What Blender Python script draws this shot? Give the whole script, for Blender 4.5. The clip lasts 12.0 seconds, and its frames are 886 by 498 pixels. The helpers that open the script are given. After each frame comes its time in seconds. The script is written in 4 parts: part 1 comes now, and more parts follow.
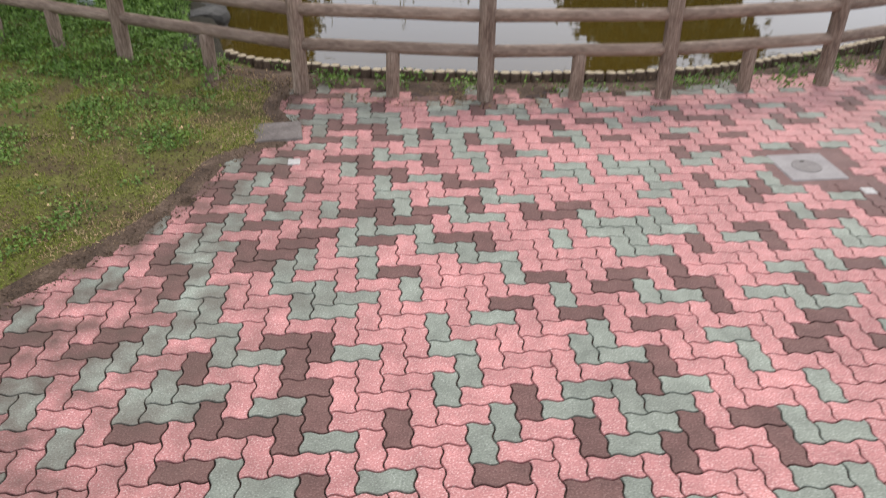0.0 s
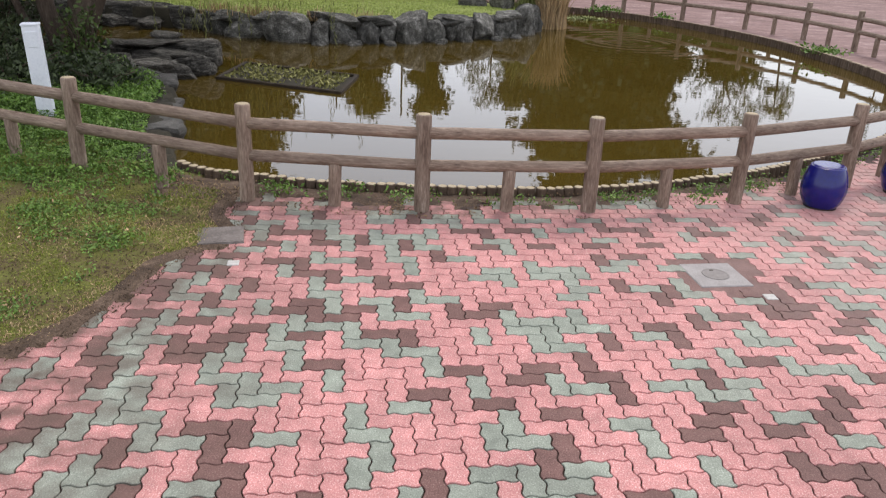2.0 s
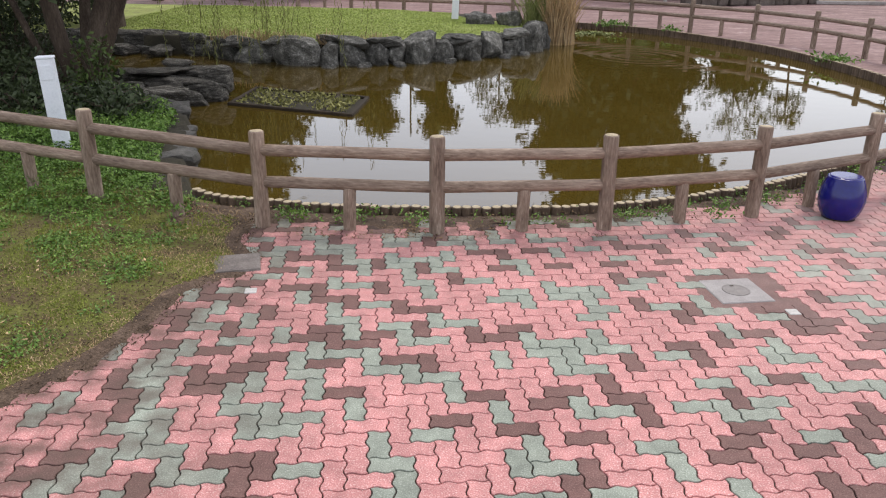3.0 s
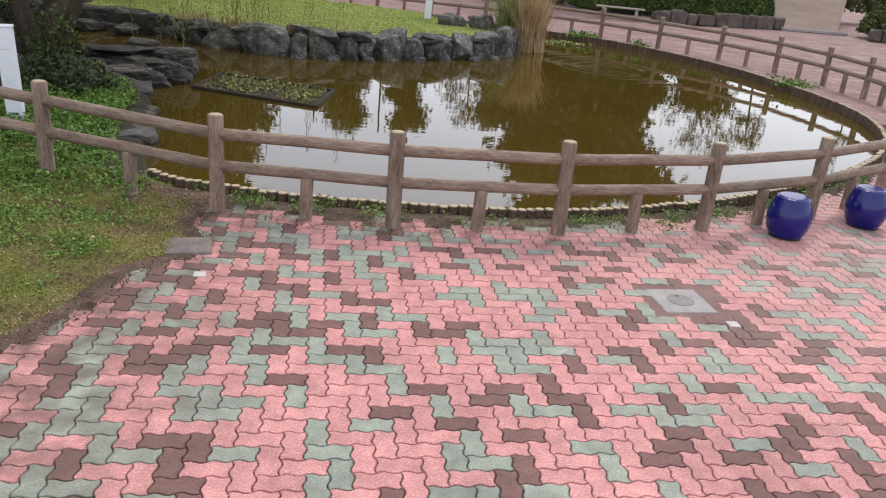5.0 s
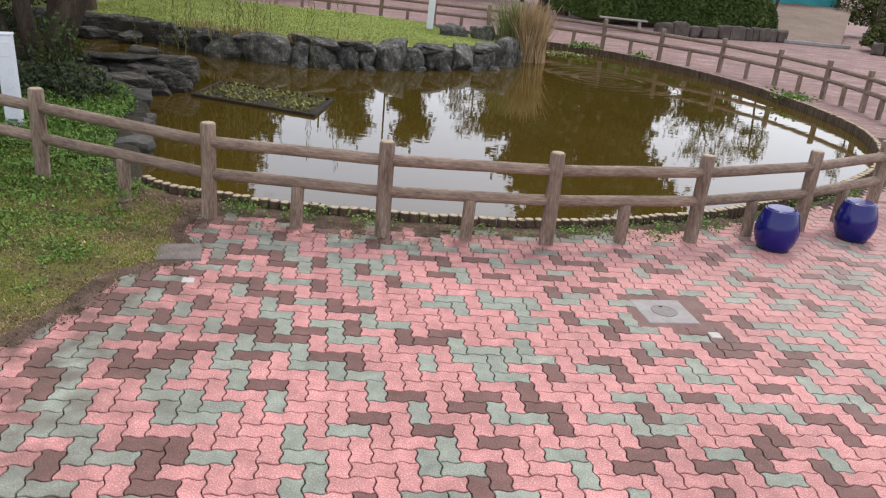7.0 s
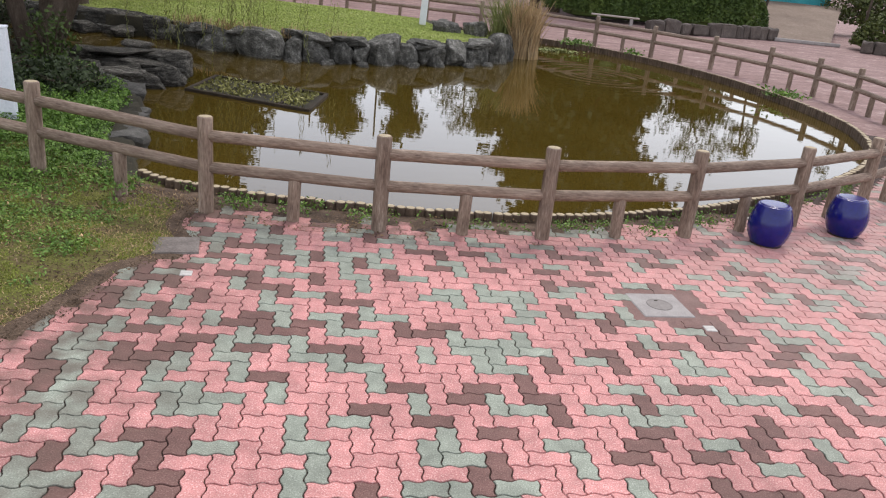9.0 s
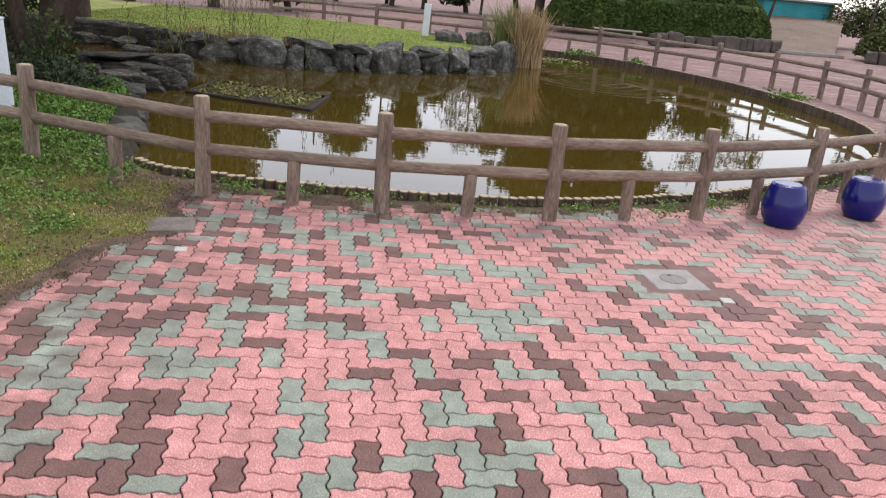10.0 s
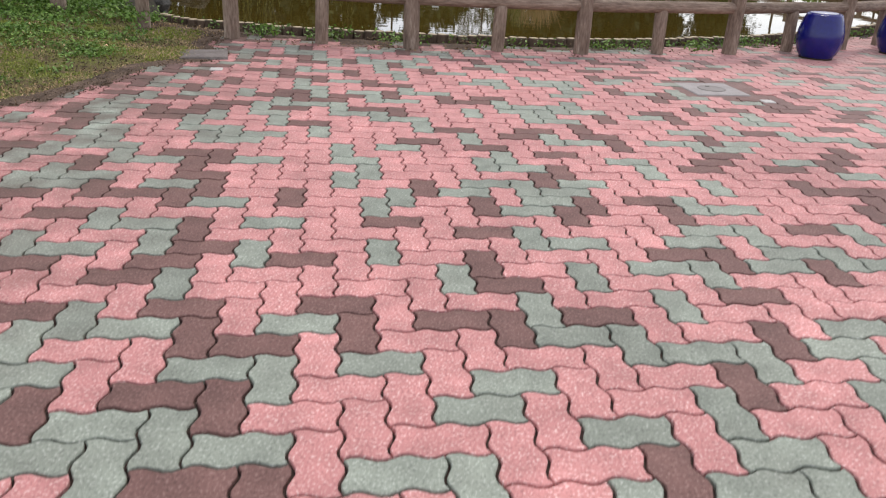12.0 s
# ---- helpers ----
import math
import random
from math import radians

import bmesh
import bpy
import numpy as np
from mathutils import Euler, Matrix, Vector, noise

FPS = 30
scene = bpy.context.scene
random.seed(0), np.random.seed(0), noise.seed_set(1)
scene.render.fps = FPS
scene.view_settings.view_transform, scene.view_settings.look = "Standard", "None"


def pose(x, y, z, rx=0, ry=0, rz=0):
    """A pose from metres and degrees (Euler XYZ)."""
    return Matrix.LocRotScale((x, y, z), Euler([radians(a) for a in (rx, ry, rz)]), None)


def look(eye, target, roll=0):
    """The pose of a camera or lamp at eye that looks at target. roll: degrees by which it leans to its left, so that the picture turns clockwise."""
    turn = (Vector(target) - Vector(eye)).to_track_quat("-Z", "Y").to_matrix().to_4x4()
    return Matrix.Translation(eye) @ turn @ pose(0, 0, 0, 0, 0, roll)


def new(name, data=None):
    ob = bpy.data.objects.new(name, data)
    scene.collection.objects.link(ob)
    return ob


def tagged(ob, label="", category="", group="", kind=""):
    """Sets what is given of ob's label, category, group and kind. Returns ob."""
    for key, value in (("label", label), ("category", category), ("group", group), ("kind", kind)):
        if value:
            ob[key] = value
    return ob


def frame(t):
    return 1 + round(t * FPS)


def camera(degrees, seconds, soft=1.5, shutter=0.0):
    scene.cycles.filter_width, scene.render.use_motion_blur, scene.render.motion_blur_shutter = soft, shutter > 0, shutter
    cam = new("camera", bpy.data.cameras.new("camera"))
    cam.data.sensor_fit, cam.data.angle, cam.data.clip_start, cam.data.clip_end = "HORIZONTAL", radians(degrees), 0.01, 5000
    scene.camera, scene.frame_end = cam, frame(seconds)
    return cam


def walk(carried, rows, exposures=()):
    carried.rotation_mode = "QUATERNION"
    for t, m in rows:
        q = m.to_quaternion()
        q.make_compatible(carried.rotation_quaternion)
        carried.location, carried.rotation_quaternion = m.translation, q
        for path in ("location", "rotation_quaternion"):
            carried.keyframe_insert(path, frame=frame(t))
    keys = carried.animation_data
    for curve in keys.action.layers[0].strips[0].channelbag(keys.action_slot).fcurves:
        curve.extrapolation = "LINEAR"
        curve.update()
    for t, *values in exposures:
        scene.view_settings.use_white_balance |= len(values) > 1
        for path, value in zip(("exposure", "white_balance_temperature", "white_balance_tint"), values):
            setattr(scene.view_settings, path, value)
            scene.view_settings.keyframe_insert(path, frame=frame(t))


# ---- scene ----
cam = camera(58.7, 12.0, 1.15, 0.5)
PATH = [
    (0, (0.242, -0.008, 2.343), (0.075, 1.688, 1.296), 0.7),
    (0.5, (0.333, -0.28, 2.354), (0.179, 1.504, 1.464), 2.3),
    (1, (0.423, -0.353, 2.338), (0.307, 1.462, 1.506), 2.9),
    (1.5, (0.478, -0.335, 2.355), (0.374, 1.492, 1.549), 2.7),
    (2, (0.491, -0.284, 2.363), (0.399, 1.557, 1.587), 2.7),
    (2.5, (0.477, -0.249, 2.378), (0.344, 1.604, 1.637), 1.1),
    (4.3, (0.371, -0.262, 2.418), (0.27, 1.595, 1.682), 0.8),
    (4.5, (0.36, -0.278, 2.383), (0.288, 1.58, 1.647), 2.6),
    (5, (0.52, -0.287, 2.374), (0.492, 1.574, 1.643), 5.3),
    (5.5, (0.662, -0.284, 2.371), (0.626, 1.587, 1.667), 6.2),
    (6, (0.703, -0.315, 2.388), (0.679, 1.554, 1.675), 6.4),
    (6.5, (0.705, -0.333, 2.394), (0.665, 1.531, 1.669), 6.0),
    (7, (0.664, -0.343, 2.413), (0.621, 1.526, 1.701), 5.7),
    (7.2, (0.64, -0.356, 2.402), (0.586, 1.522, 1.715), 4.6),
    (8.8, (0.601, -0.403, 2.404), (0.579, 1.463, 1.684), 4.9),
    (9, (0.614, -0.384, 2.398), (0.596, 1.483, 1.681), 6.1),
    (9.5, (0.655, -0.357, 2.217), (0.622, 1.519, 1.525), 5.0),
    (10, (0.661, -0.304, 1.974), (0.622, 1.584, 1.315), 5.2),
    (10.5, (0.646, -0.293, 1.759), (0.635, 1.58, 1.06), 4.8),
    (11, (0.635, -0.406, 1.538), (0.595, 1.435, 0.757), 5.1),
    (11.5, (0.592, -0.547, 1.319), (0.545, 1.278, 0.501), 3.9),
    (12, (0.569, -0.649, 1.119), (0.505, 1.184, 0.323), 3.1),
]
walk(cam, [(t, look(eye, target, roll)) for t, eye, target, roll in PATH], [(0.0, -0.08), (1.5, -0.01), (10.5, 0.0), (11.2, -0.13), (12.0, -0.15)])

# ---- world, sun, exposure ----
world = bpy.data.worlds.new("overcast_sky")
scene.world = world
world.use_nodes = True
wn, wl = world.node_tree.nodes, world.node_tree.links
wn.clear()
sky = wn.new("ShaderNodeTexSky")
sky.sky_type = "NISHITA"
sky.sun_disc = False
sky.sun_elevation, sky.sun_rotation = radians(48), radians(20)
sky.dust_density, sky.air_density = 1.5, 1.0
cloud = wn.new("ShaderNodeBackground")
cloud.inputs[0].default_value = (0.955, 0.94, 1.015, 1)
cloud.inputs[1].default_value = 1.1
clear = wn.new("ShaderNodeBackground")
clear.inputs[1].default_value = 0.09
both = wn.new("ShaderNodeAddShader")
wout = wn.new("ShaderNodeOutputWorld")
wl.new(sky.outputs[0], clear.inputs[0])
wl.new(clear.outputs[0], both.inputs[0])
wl.new(cloud.outputs[0], both.inputs[1])
wl.new(both.outputs[0], wout.inputs[0])

sun = new("sun", bpy.data.lights.new("sun", "SUN"))
sun.data.energy, sun.data.angle, sun.data.color = 1.5, radians(11), (1.0, 0.95, 0.88)
sun.matrix_world = look((6, 16, 20), (0, 0, 0))


# ---- materials ----
def material(name, stops, scale=8.0, fine=60.0, rough=0.8, bump=0.3, depth=0.01, spec=0.3, metal=0.0, island=0.0, each=0.0, stretch=(1, 1, 1), coat=0.0, span=0.4):
    """A surface with two scales of variation. stops: colours from dark to light. each: brightness change from object to object; island: from piece to piece."""
    m = bpy.data.materials.new(name)
    m.use_nodes = True
    n, l = m.node_tree.nodes, m.node_tree.links
    b = n["Principled BSDF"]
    tc = n.new("ShaderNodeTexCoord")
    mp = n.new("ShaderNodeMapping")
    mp.inputs["Scale"].default_value = stretch
    l.new(tc.outputs["Object"], mp.inputs[0])
    big, small = n.new("ShaderNodeTexNoise"), n.new("ShaderNodeTexNoise")
    for t, s, d in ((big, scale, 4), (small, fine, 6)):
        t.inputs["Scale"].default_value, t.inputs["Detail"].default_value, t.inputs["Roughness"].default_value = s, d, 0.65
        l.new(mp.outputs[0], t.inputs["Vector"])
    mix = n.new("ShaderNodeMix")
    mix.inputs[0].default_value = 0.5
    l.new(big.outputs[0], mix.inputs[2])
    l.new(small.outputs[0], mix.inputs[3])
    ramp = n.new("ShaderNodeValToRGB")
    e = ramp.color_ramp.elements
    while len(e) < len(stops):
        e.new(0.5)
    for i, c in enumerate(stops):
        e[i].position = 0.5 - span / 2 + span * i / max(1, len(stops) - 1)
        e[i].color = (*c, 1)
    l.new(mix.outputs[0], ramp.inputs[0])
    colour = ramp.outputs[0]
    for amount, node, socket in ((each, "ShaderNodeObjectInfo", "Random"), (island, "ShaderNodeNewGeometry", "Random Per Island")):
        if amount:
            info = n.new(node)
            rng = n.new("ShaderNodeMapRange")
            rng.inputs[3].default_value, rng.inputs[4].default_value = 1 - amount, 1 + amount
            l.new(info.outputs[socket], rng.inputs[0])
            mul = n.new("ShaderNodeVectorMath")
            mul.operation = "SCALE"
            l.new(colour, mul.inputs[0])
            l.new(rng.outputs[0], mul.inputs["Scale"])
            colour = mul.outputs[0]
    l.new(colour, b.inputs["Base Color"])
    b.inputs["Roughness"].default_value = rough
    b.inputs["Metallic"].default_value = metal
    b.inputs["Specular IOR Level"].default_value = spec
    b.inputs["Coat Weight"].default_value = coat
    if bump:
        bp = n.new("ShaderNodeBump")
        bp.inputs["Strength"].default_value, bp.inputs["Distance"].default_value = bump, depth
        l.new(mix.outputs[0], bp.inputs["Height"])
        l.new(bp.outputs[0], b.inputs["Normal"])
    return m


def paver_material(name, colour, speck, each):
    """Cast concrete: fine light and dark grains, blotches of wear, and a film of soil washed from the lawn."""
    m = bpy.data.materials.new(name)
    m.use_nodes = True
    n, l = m.node_tree.nodes, m.node_tree.links
    b = n["Principled BSDF"]
    geo, info = n.new("ShaderNodeNewGeometry"), n.new("ShaderNodeObjectInfo")

    def noise_node(scale, detail):
        t = n.new("ShaderNodeTexNoise")
        t.inputs["Scale"].default_value, t.inputs["Detail"].default_value = scale, detail
        l.new(geo.outputs["Position"], t.inputs["Vector"])
        return t.outputs[0]

    def spread(value, a, b_, lo, hi):
        r = n.new("ShaderNodeMapRange")
        for k, x in zip((1, 2, 3, 4), (a, b_, lo, hi)):
            r.inputs[k].default_value = x
        l.new(value, r.inputs[0])
        return r.outputs[0]

    def arith(op, a, c):
        x = n.new("ShaderNodeMath")
        x.operation = op
        for k, q in enumerate((a, c)):
            if isinstance(q, float):
                x.inputs[k].default_value = q
            else:
                l.new(q, x.inputs[k])
        return x.outputs[0]

    def blend(fac, a, c):
        x = n.new("ShaderNodeMix")
        x.data_type = "RGBA"
        l.new(fac, x.inputs[0])
        for k, q in ((6, a), (7, c)):
            if isinstance(q, tuple):
                x.inputs[k].default_value = (*q, 1)
            else:
                l.new(q, x.inputs[k])
        return x.outputs[2]

    grain, blotch, wide = noise_node(125, 2), noise_node(9, 4), noise_node(1.1, 3)
    light = blend(spread(grain, 0.55, 0.70, 0.0, 0.85), colour, speck)
    dark = blend(spread(grain, 0.44, 0.3, 0.0, 0.6), light, tuple(0.45 * c for c in colour))
    gain = arith("MULTIPLY", spread(blotch, 0.3, 0.7, 0.82, 1.14), spread(wide, 0.3, 0.7, 0.84, 1.1))
    gain = arith("MULTIPLY", gain, arith("MULTIPLY", spread(info.outputs["Random"], 0, 1, 1 - each, 1 + each), spread(geo.outputs["Random Per Island"], 0, 1, 1 - each, 1 + each)))
    mul = n.new("ShaderNodeVectorMath")
    mul.operation = "SCALE"
    l.new(dark, mul.inputs[0])
    l.new(gain, mul.inputs["Scale"])
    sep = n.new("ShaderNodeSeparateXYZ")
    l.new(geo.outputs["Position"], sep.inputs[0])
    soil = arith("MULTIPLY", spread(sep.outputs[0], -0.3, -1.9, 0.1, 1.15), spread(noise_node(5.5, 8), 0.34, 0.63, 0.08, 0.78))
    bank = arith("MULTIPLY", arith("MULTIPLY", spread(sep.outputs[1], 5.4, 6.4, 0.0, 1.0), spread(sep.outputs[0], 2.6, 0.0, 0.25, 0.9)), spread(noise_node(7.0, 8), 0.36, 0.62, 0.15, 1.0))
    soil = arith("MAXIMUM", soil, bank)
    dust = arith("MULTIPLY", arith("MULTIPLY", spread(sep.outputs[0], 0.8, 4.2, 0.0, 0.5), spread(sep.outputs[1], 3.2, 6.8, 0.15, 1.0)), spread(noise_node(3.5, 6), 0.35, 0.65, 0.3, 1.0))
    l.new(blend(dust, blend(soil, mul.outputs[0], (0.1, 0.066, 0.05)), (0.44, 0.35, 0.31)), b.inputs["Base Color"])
    b.inputs["Roughness"].default_value, b.inputs["Specular IOR Level"].default_value = 0.82, 0.3
    bp = n.new("ShaderNodeBump")
    bp.inputs["Strength"].default_value, bp.inputs["Distance"].default_value = 0.7, 0.003
    l.new(arith("ADD", grain, blotch), bp.inputs["Height"])
    l.new(bp.outputs[0], b.inputs["Normal"])
    return m


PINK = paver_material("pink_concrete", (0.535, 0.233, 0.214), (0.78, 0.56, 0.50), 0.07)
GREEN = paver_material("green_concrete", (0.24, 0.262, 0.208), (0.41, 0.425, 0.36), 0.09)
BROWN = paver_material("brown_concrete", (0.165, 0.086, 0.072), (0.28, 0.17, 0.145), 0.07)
PLATE = material("pale_plate", [(0.3, 0.28, 0.25), (0.46, 0.44, 0.4), (0.56, 0.53, 0.49)], 20, 120, 0.7, 0.3, 0.003)
JOINT = material("joint_soil", [(0.022, 0.014, 0.011), (0.052, 0.033, 0.026), (0.10, 0.068, 0.05)], 5, 90, 0.95, 0.6, 0.02)
LAWN = material("mossy_lawn", [(0.055, 0.038, 0.018), (0.11, 0.085, 0.03), (0.105, 0.11, 0.022), (0.17, 0.165, 0.04)], 3.4, 38, 0.95, 0.8, 0.03, span=0.26)
TURF = material("pale_turf", [(0.16, 0.135, 0.06), (0.24, 0.255, 0.075), (0.28, 0.33, 0.08), (0.4, 0.4, 0.15)], 1.6, 14, 0.95, 0.6, 0.04, span=0.28)
SOIL = material("bare_soil", [(0.034, 0.022, 0.014), (0.095, 0.062, 0.04), (0.19, 0.132, 0.092)], 4, 70, 0.95, 0.9, 0.03, span=0.26)
FARPAVE = material("worn_pink_paving", [(0.1, 0.06, 0.052), (0.2, 0.122, 0.108), (0.26, 0.165, 0.148), (0.44, 0.34, 0.31)], 0.9, 7, 0.9, 0.2, 0.01, stretch=(1, 2.2, 1), span=0.3)
BED = material("pond_bed", [(0.02, 0.018, 0.008), (0.05, 0.04, 0.02)], 2, 20, 0.9)
FENCE = material("brown_fence_log", [(0.075, 0.05, 0.035), (0.175, 0.124, 0.09), (0.275, 0.206, 0.154), (0.48, 0.395, 0.31)], 9, 70, 0.78, 1.0, 0.014, 0.3, each=0.12, stretch=(1, 1, 0.2), span=0.38)
LOGCUT = material("pale_cut_end", [(0.22, 0.165, 0.1), (0.36, 0.29, 0.185), (0.5, 0.43, 0.3)], 14, 90, 0.85, 0.3, 0.003)
EDGELOG = material("edging_log", [(0.04, 0.026, 0.017), (0.085, 0.058, 0.038), (0.16, 0.118, 0.08)], 8, 70, 0.85, 0.6, 0.006, each=0.2, island=0.2, stretch=(1, 1, 0.2))
ROCK = material("grey_rock", [(0.016, 0.015, 0.012), (0.07, 0.067, 0.056), (0.14, 0.134, 0.115), (0.36, 0.345, 0.305)], 2.6, 20, 0.85, 1.0, 0.06, each=0.3, span=0.26)
SHOREROCK = material("damp_grey_rock", [(0.03, 0.028, 0.024), (0.085, 0.08, 0.07), (0.16, 0.15, 0.13)], 2.5, 30, 0.8, 0.8, 0.04, each=0.2)
DARKROCK = material("dark_bedded_rock", [(0.01, 0.009, 0.007), (0.038, 0.034, 0.027), (0.12, 0.11, 0.09), (0.36, 0.34, 0.29)], 2.4, 22, 0.8, 1.0, 0.07, each=0.25, stretch=(1, 1, 3), span=0.28)
GRASS = material("grass", [(0.09, 0.12, 0.015), (0.185, 0.215, 0.03), (0.33, 0.32, 0.085)], 1.2, 20, 0.7, 0, island=0.35)
ISLANDGRASS = material("light_grass", [(0.2, 0.25, 0.05), (0.31, 0.375, 0.085), (0.46, 0.475, 0.18)], 0.8, 10, 0.7, 0, island=0.3)
WEED = material("weed_leaf", [(0.045, 0.1, 0.014), (0.105, 0.19, 0.028), (0.22, 0.31, 0.06)], 5, 40, 0.6, 0, island=0.35)
LEAF = material("tree_leaf", [(0.035, 0.05, 0.012), (0.07, 0.085, 0.02), (0.12, 0.13, 0.035)], 1, 10, 0.6, 0, island=0.3)
DARKLEAF = material("dark_leaf", [(0.014, 0.024, 0.008), (0.034, 0.048, 0.016), (0.06, 0.08, 0.028)], 1, 10, 0.6, 0, island=0.35)
BARK = material("bark", [(0.022, 0.016, 0.011), (0.07, 0.05, 0.035), (0.15, 0.115, 0.085)], 4, 40, 0.9, 0.8, 0.03, stretch=(1, 1, 0.25))
DRY = material("dry_reed", [(0.26, 0.17, 0.08), (0.42, 0.29, 0.15), (0.56, 0.43, 0.26)], 3, 30, 0.8, 0, island=0.3)
HEDGELEAF = material("hedge_leaf", [(0.024, 0.046, 0.01), (0.062, 0.098, 0.02), (0.13, 0.175, 0.038)], 0.8, 10, 0.6, 0, island=0.35)
REEDGREEN = material("reed_leaf", [(0.1, 0.13, 0.03), (0.2, 0.22, 0.07), (0.32, 0.32, 0.13)], 3, 30, 0.7, 0, island=0.3)
BLUE = material("cobalt_glaze", [(0.002, 0.003, 0.08), (0.0035, 0.005, 0.125), (0.006, 0.008, 0.175)], 2, 30, 0.19, 0.03, 0.002, 0.5, coat=0.03)
CONCRETE = material("grey_concrete", [(0.2, 0.18, 0.165), (0.31, 0.285, 0.265), (0.42, 0.39, 0.36)], 6, 120, 0.9, 0.4, 0.004)
WHITE = material("white_paint", [(0.6, 0.62, 0.65), (0.74, 0.76, 0.79), (0.82, 0.83, 0.85)], 3, 50, 0.5, 0.1, 0.003)
# soil with tree and boulder-gap shade put into its colour; also the planter's mud
SHADESOIL = material("shade_toned_soil_and_mud", [(0.012, 0.01, 0.006), (0.03, 0.026, 0.015), (0.06, 0.05, 0.03)], 3, 40, 0.95, 0.6, 0.02)
SLAB = material("brown_grey_stone", [(0.075, 0.063, 0.055), (0.15, 0.128, 0.112), (0.25, 0.215, 0.19)], 8, 70, 0.9, 0.6, 0.008)
WALLSTONE = material("brown_wall_stone", [(0.045, 0.037, 0.031), (0.095, 0.078, 0.066), (0.17, 0.142, 0.12)], 4, 40, 0.9, 0.7, 0.02, each=0.15)
WET = material("dark_frame_wood", [(0.012, 0.008, 0.004), (0.028, 0.019, 0.01), (0.06, 0.043, 0.024)], 5, 60, 0.9, 0.5, 0.006)
SAND = material("beige_path", [(0.13, 0.092, 0.066), (0.2, 0.148, 0.11), (0.28, 0.215, 0.17)], 0.6, 8, 0.95, 0.2, 0.02)
TEAL = material("teal_sheet", [(0.02, 0.2, 0.22), (0.04, 0.3, 0.33), (0.08, 0.38, 0.4)], 1, 12, 0.6, 0.1, 0.01)
BENCHWOOD = material("weathered_bench_wood", [(0.2, 0.16, 0.13), (0.34, 0.29, 0.25), (0.46, 0.41, 0.36)], 4, 50, 0.8, 0.4, 0.005, stretch=(0.2, 1, 1))


WATER_LEVEL = -0.12


def water_material():
    m = bpy.data.materials.new("murky_water")
    m.use_nodes = True
    n, l = m.node_tree.nodes, m.node_tree.links
    b = n["Principled BSDF"]
    tc = n.new("ShaderNodeTexCoord")
    mud = n.new("ShaderNodeTexNoise")
    mud.inputs["Scale"].default_value = 0.35
    ramp = n.new("ShaderNodeValToRGB")
    ramp.color_ramp.elements[0].color, ramp.color_ramp.elements[1].color = (0.052, 0.034, 0.0055, 1), (0.084, 0.056, 0.010, 1)
    l.new(tc.outputs["Object"], mud.inputs[0])
    l.new(mud.outputs[0], ramp.inputs[0])
    l.new(ramp.outputs[0], b.inputs["Base Color"])
    b.inputs["Roughness"].default_value = 0.015
    b.inputs["IOR"].default_value = 1.5
    ripple = n.new("ShaderNodeTexNoise")
    ripple.inputs["Scale"].default_value, ripple.inputs["Detail"].default_value = 2.2, 3
    stretch = n.new("ShaderNodeMapping")
    stretch.inputs["Scale"].default_value = (1.0, 2.2, 1.0)
    l.new(tc.outputs["Object"], stretch.inputs[0])
    l.new(stretch.outputs[0], ripple.inputs[0])
    # rings spreading from one spot on the far half of the pond
    far = n.new("ShaderNodeVectorMath")
    far.operation = "DISTANCE"
    far.inputs[1].default_value = (3.6, 18.6, WATER_LEVEL)
    l.new(tc.outputs["Object"], far.inputs[0])
    turns = n.new("ShaderNodeMath")
    turns.operation = "MULTIPLY"
    turns.inputs[1].default_value = 17.0
    l.new(far.outputs["Value"], turns.inputs[0])
    wave = n.new("ShaderNodeMath")
    wave.operation = "SINE"
    l.new(turns.outputs[0], wave.inputs[0])
    fade = n.new("ShaderNodeMapRange")
    fade.inputs[1].default_value, fade.inputs[2].default_value, fade.inputs[3].default_value, fade.inputs[4].default_value = 0.8, 3.2, 1.0, 0.0
    l.new(far.outputs["Value"], fade.inputs[0])
    ring = n.new("ShaderNodeMath")
    ring.operation = "MULTIPLY"
    l.new(wave.outputs[0], ring.inputs[0])
    l.new(fade.outputs[0], ring.inputs[1])
    total = n.new("ShaderNodeMath")
    total.operation = "ADD"
    l.new(ripple.outputs[0], total.inputs[0])
    l.new(ring.outputs[0], total.inputs[1])
    bp = n.new("ShaderNodeBump")
    bp.inputs["Strength"].default_value, bp.inputs["Distance"].default_value = 0.15, 0.005
    l.new(total.outputs[0], bp.inputs["Height"])
    l.new(bp.outputs[0], b.inputs["Normal"])
    return m


WATER = water_material()


# ---- building helpers ----
def mesh_of(name, verts, faces, mats, smooth=False, slots=None):
    me = bpy.data.meshes.new(name)
    me.from_pydata([tuple(map(float, v)) for v in verts], [], [tuple(map(int, f)) for f in faces])
    for m in mats if isinstance(mats, (list, tuple)) else [mats]:
        me.materials.append(m)
    if slots is not None:
        me.polygons.foreach_set("material_index", np.asarray(slots, dtype=np.int32))
    if smooth:
        me.polygons.foreach_set("use_smooth", np.ones(len(me.polygons), dtype=bool))
    me.update()
    return me


def put(name, me, parent=None, m=None, label=""):
    ob = new(name, me)
    if parent is not None:
        ob.parent = parent
    if m is not None:
        ob.matrix_basis = m
    return tagged(ob, label)


def part(name, bm, mat, parent, label="", m=None, smooth=False):
    me = bpy.data.meshes.new(name)
    bm.to_mesh(me)
    bm.free()
    for x in mat if isinstance(mat, (list, tuple)) else [mat]:
        me.materials.append(x)
    if smooth:
        me.polygons.foreach_set("use_smooth", np.ones(len(me.polygons), dtype=bool))
    return put(name, me, parent, m, label)


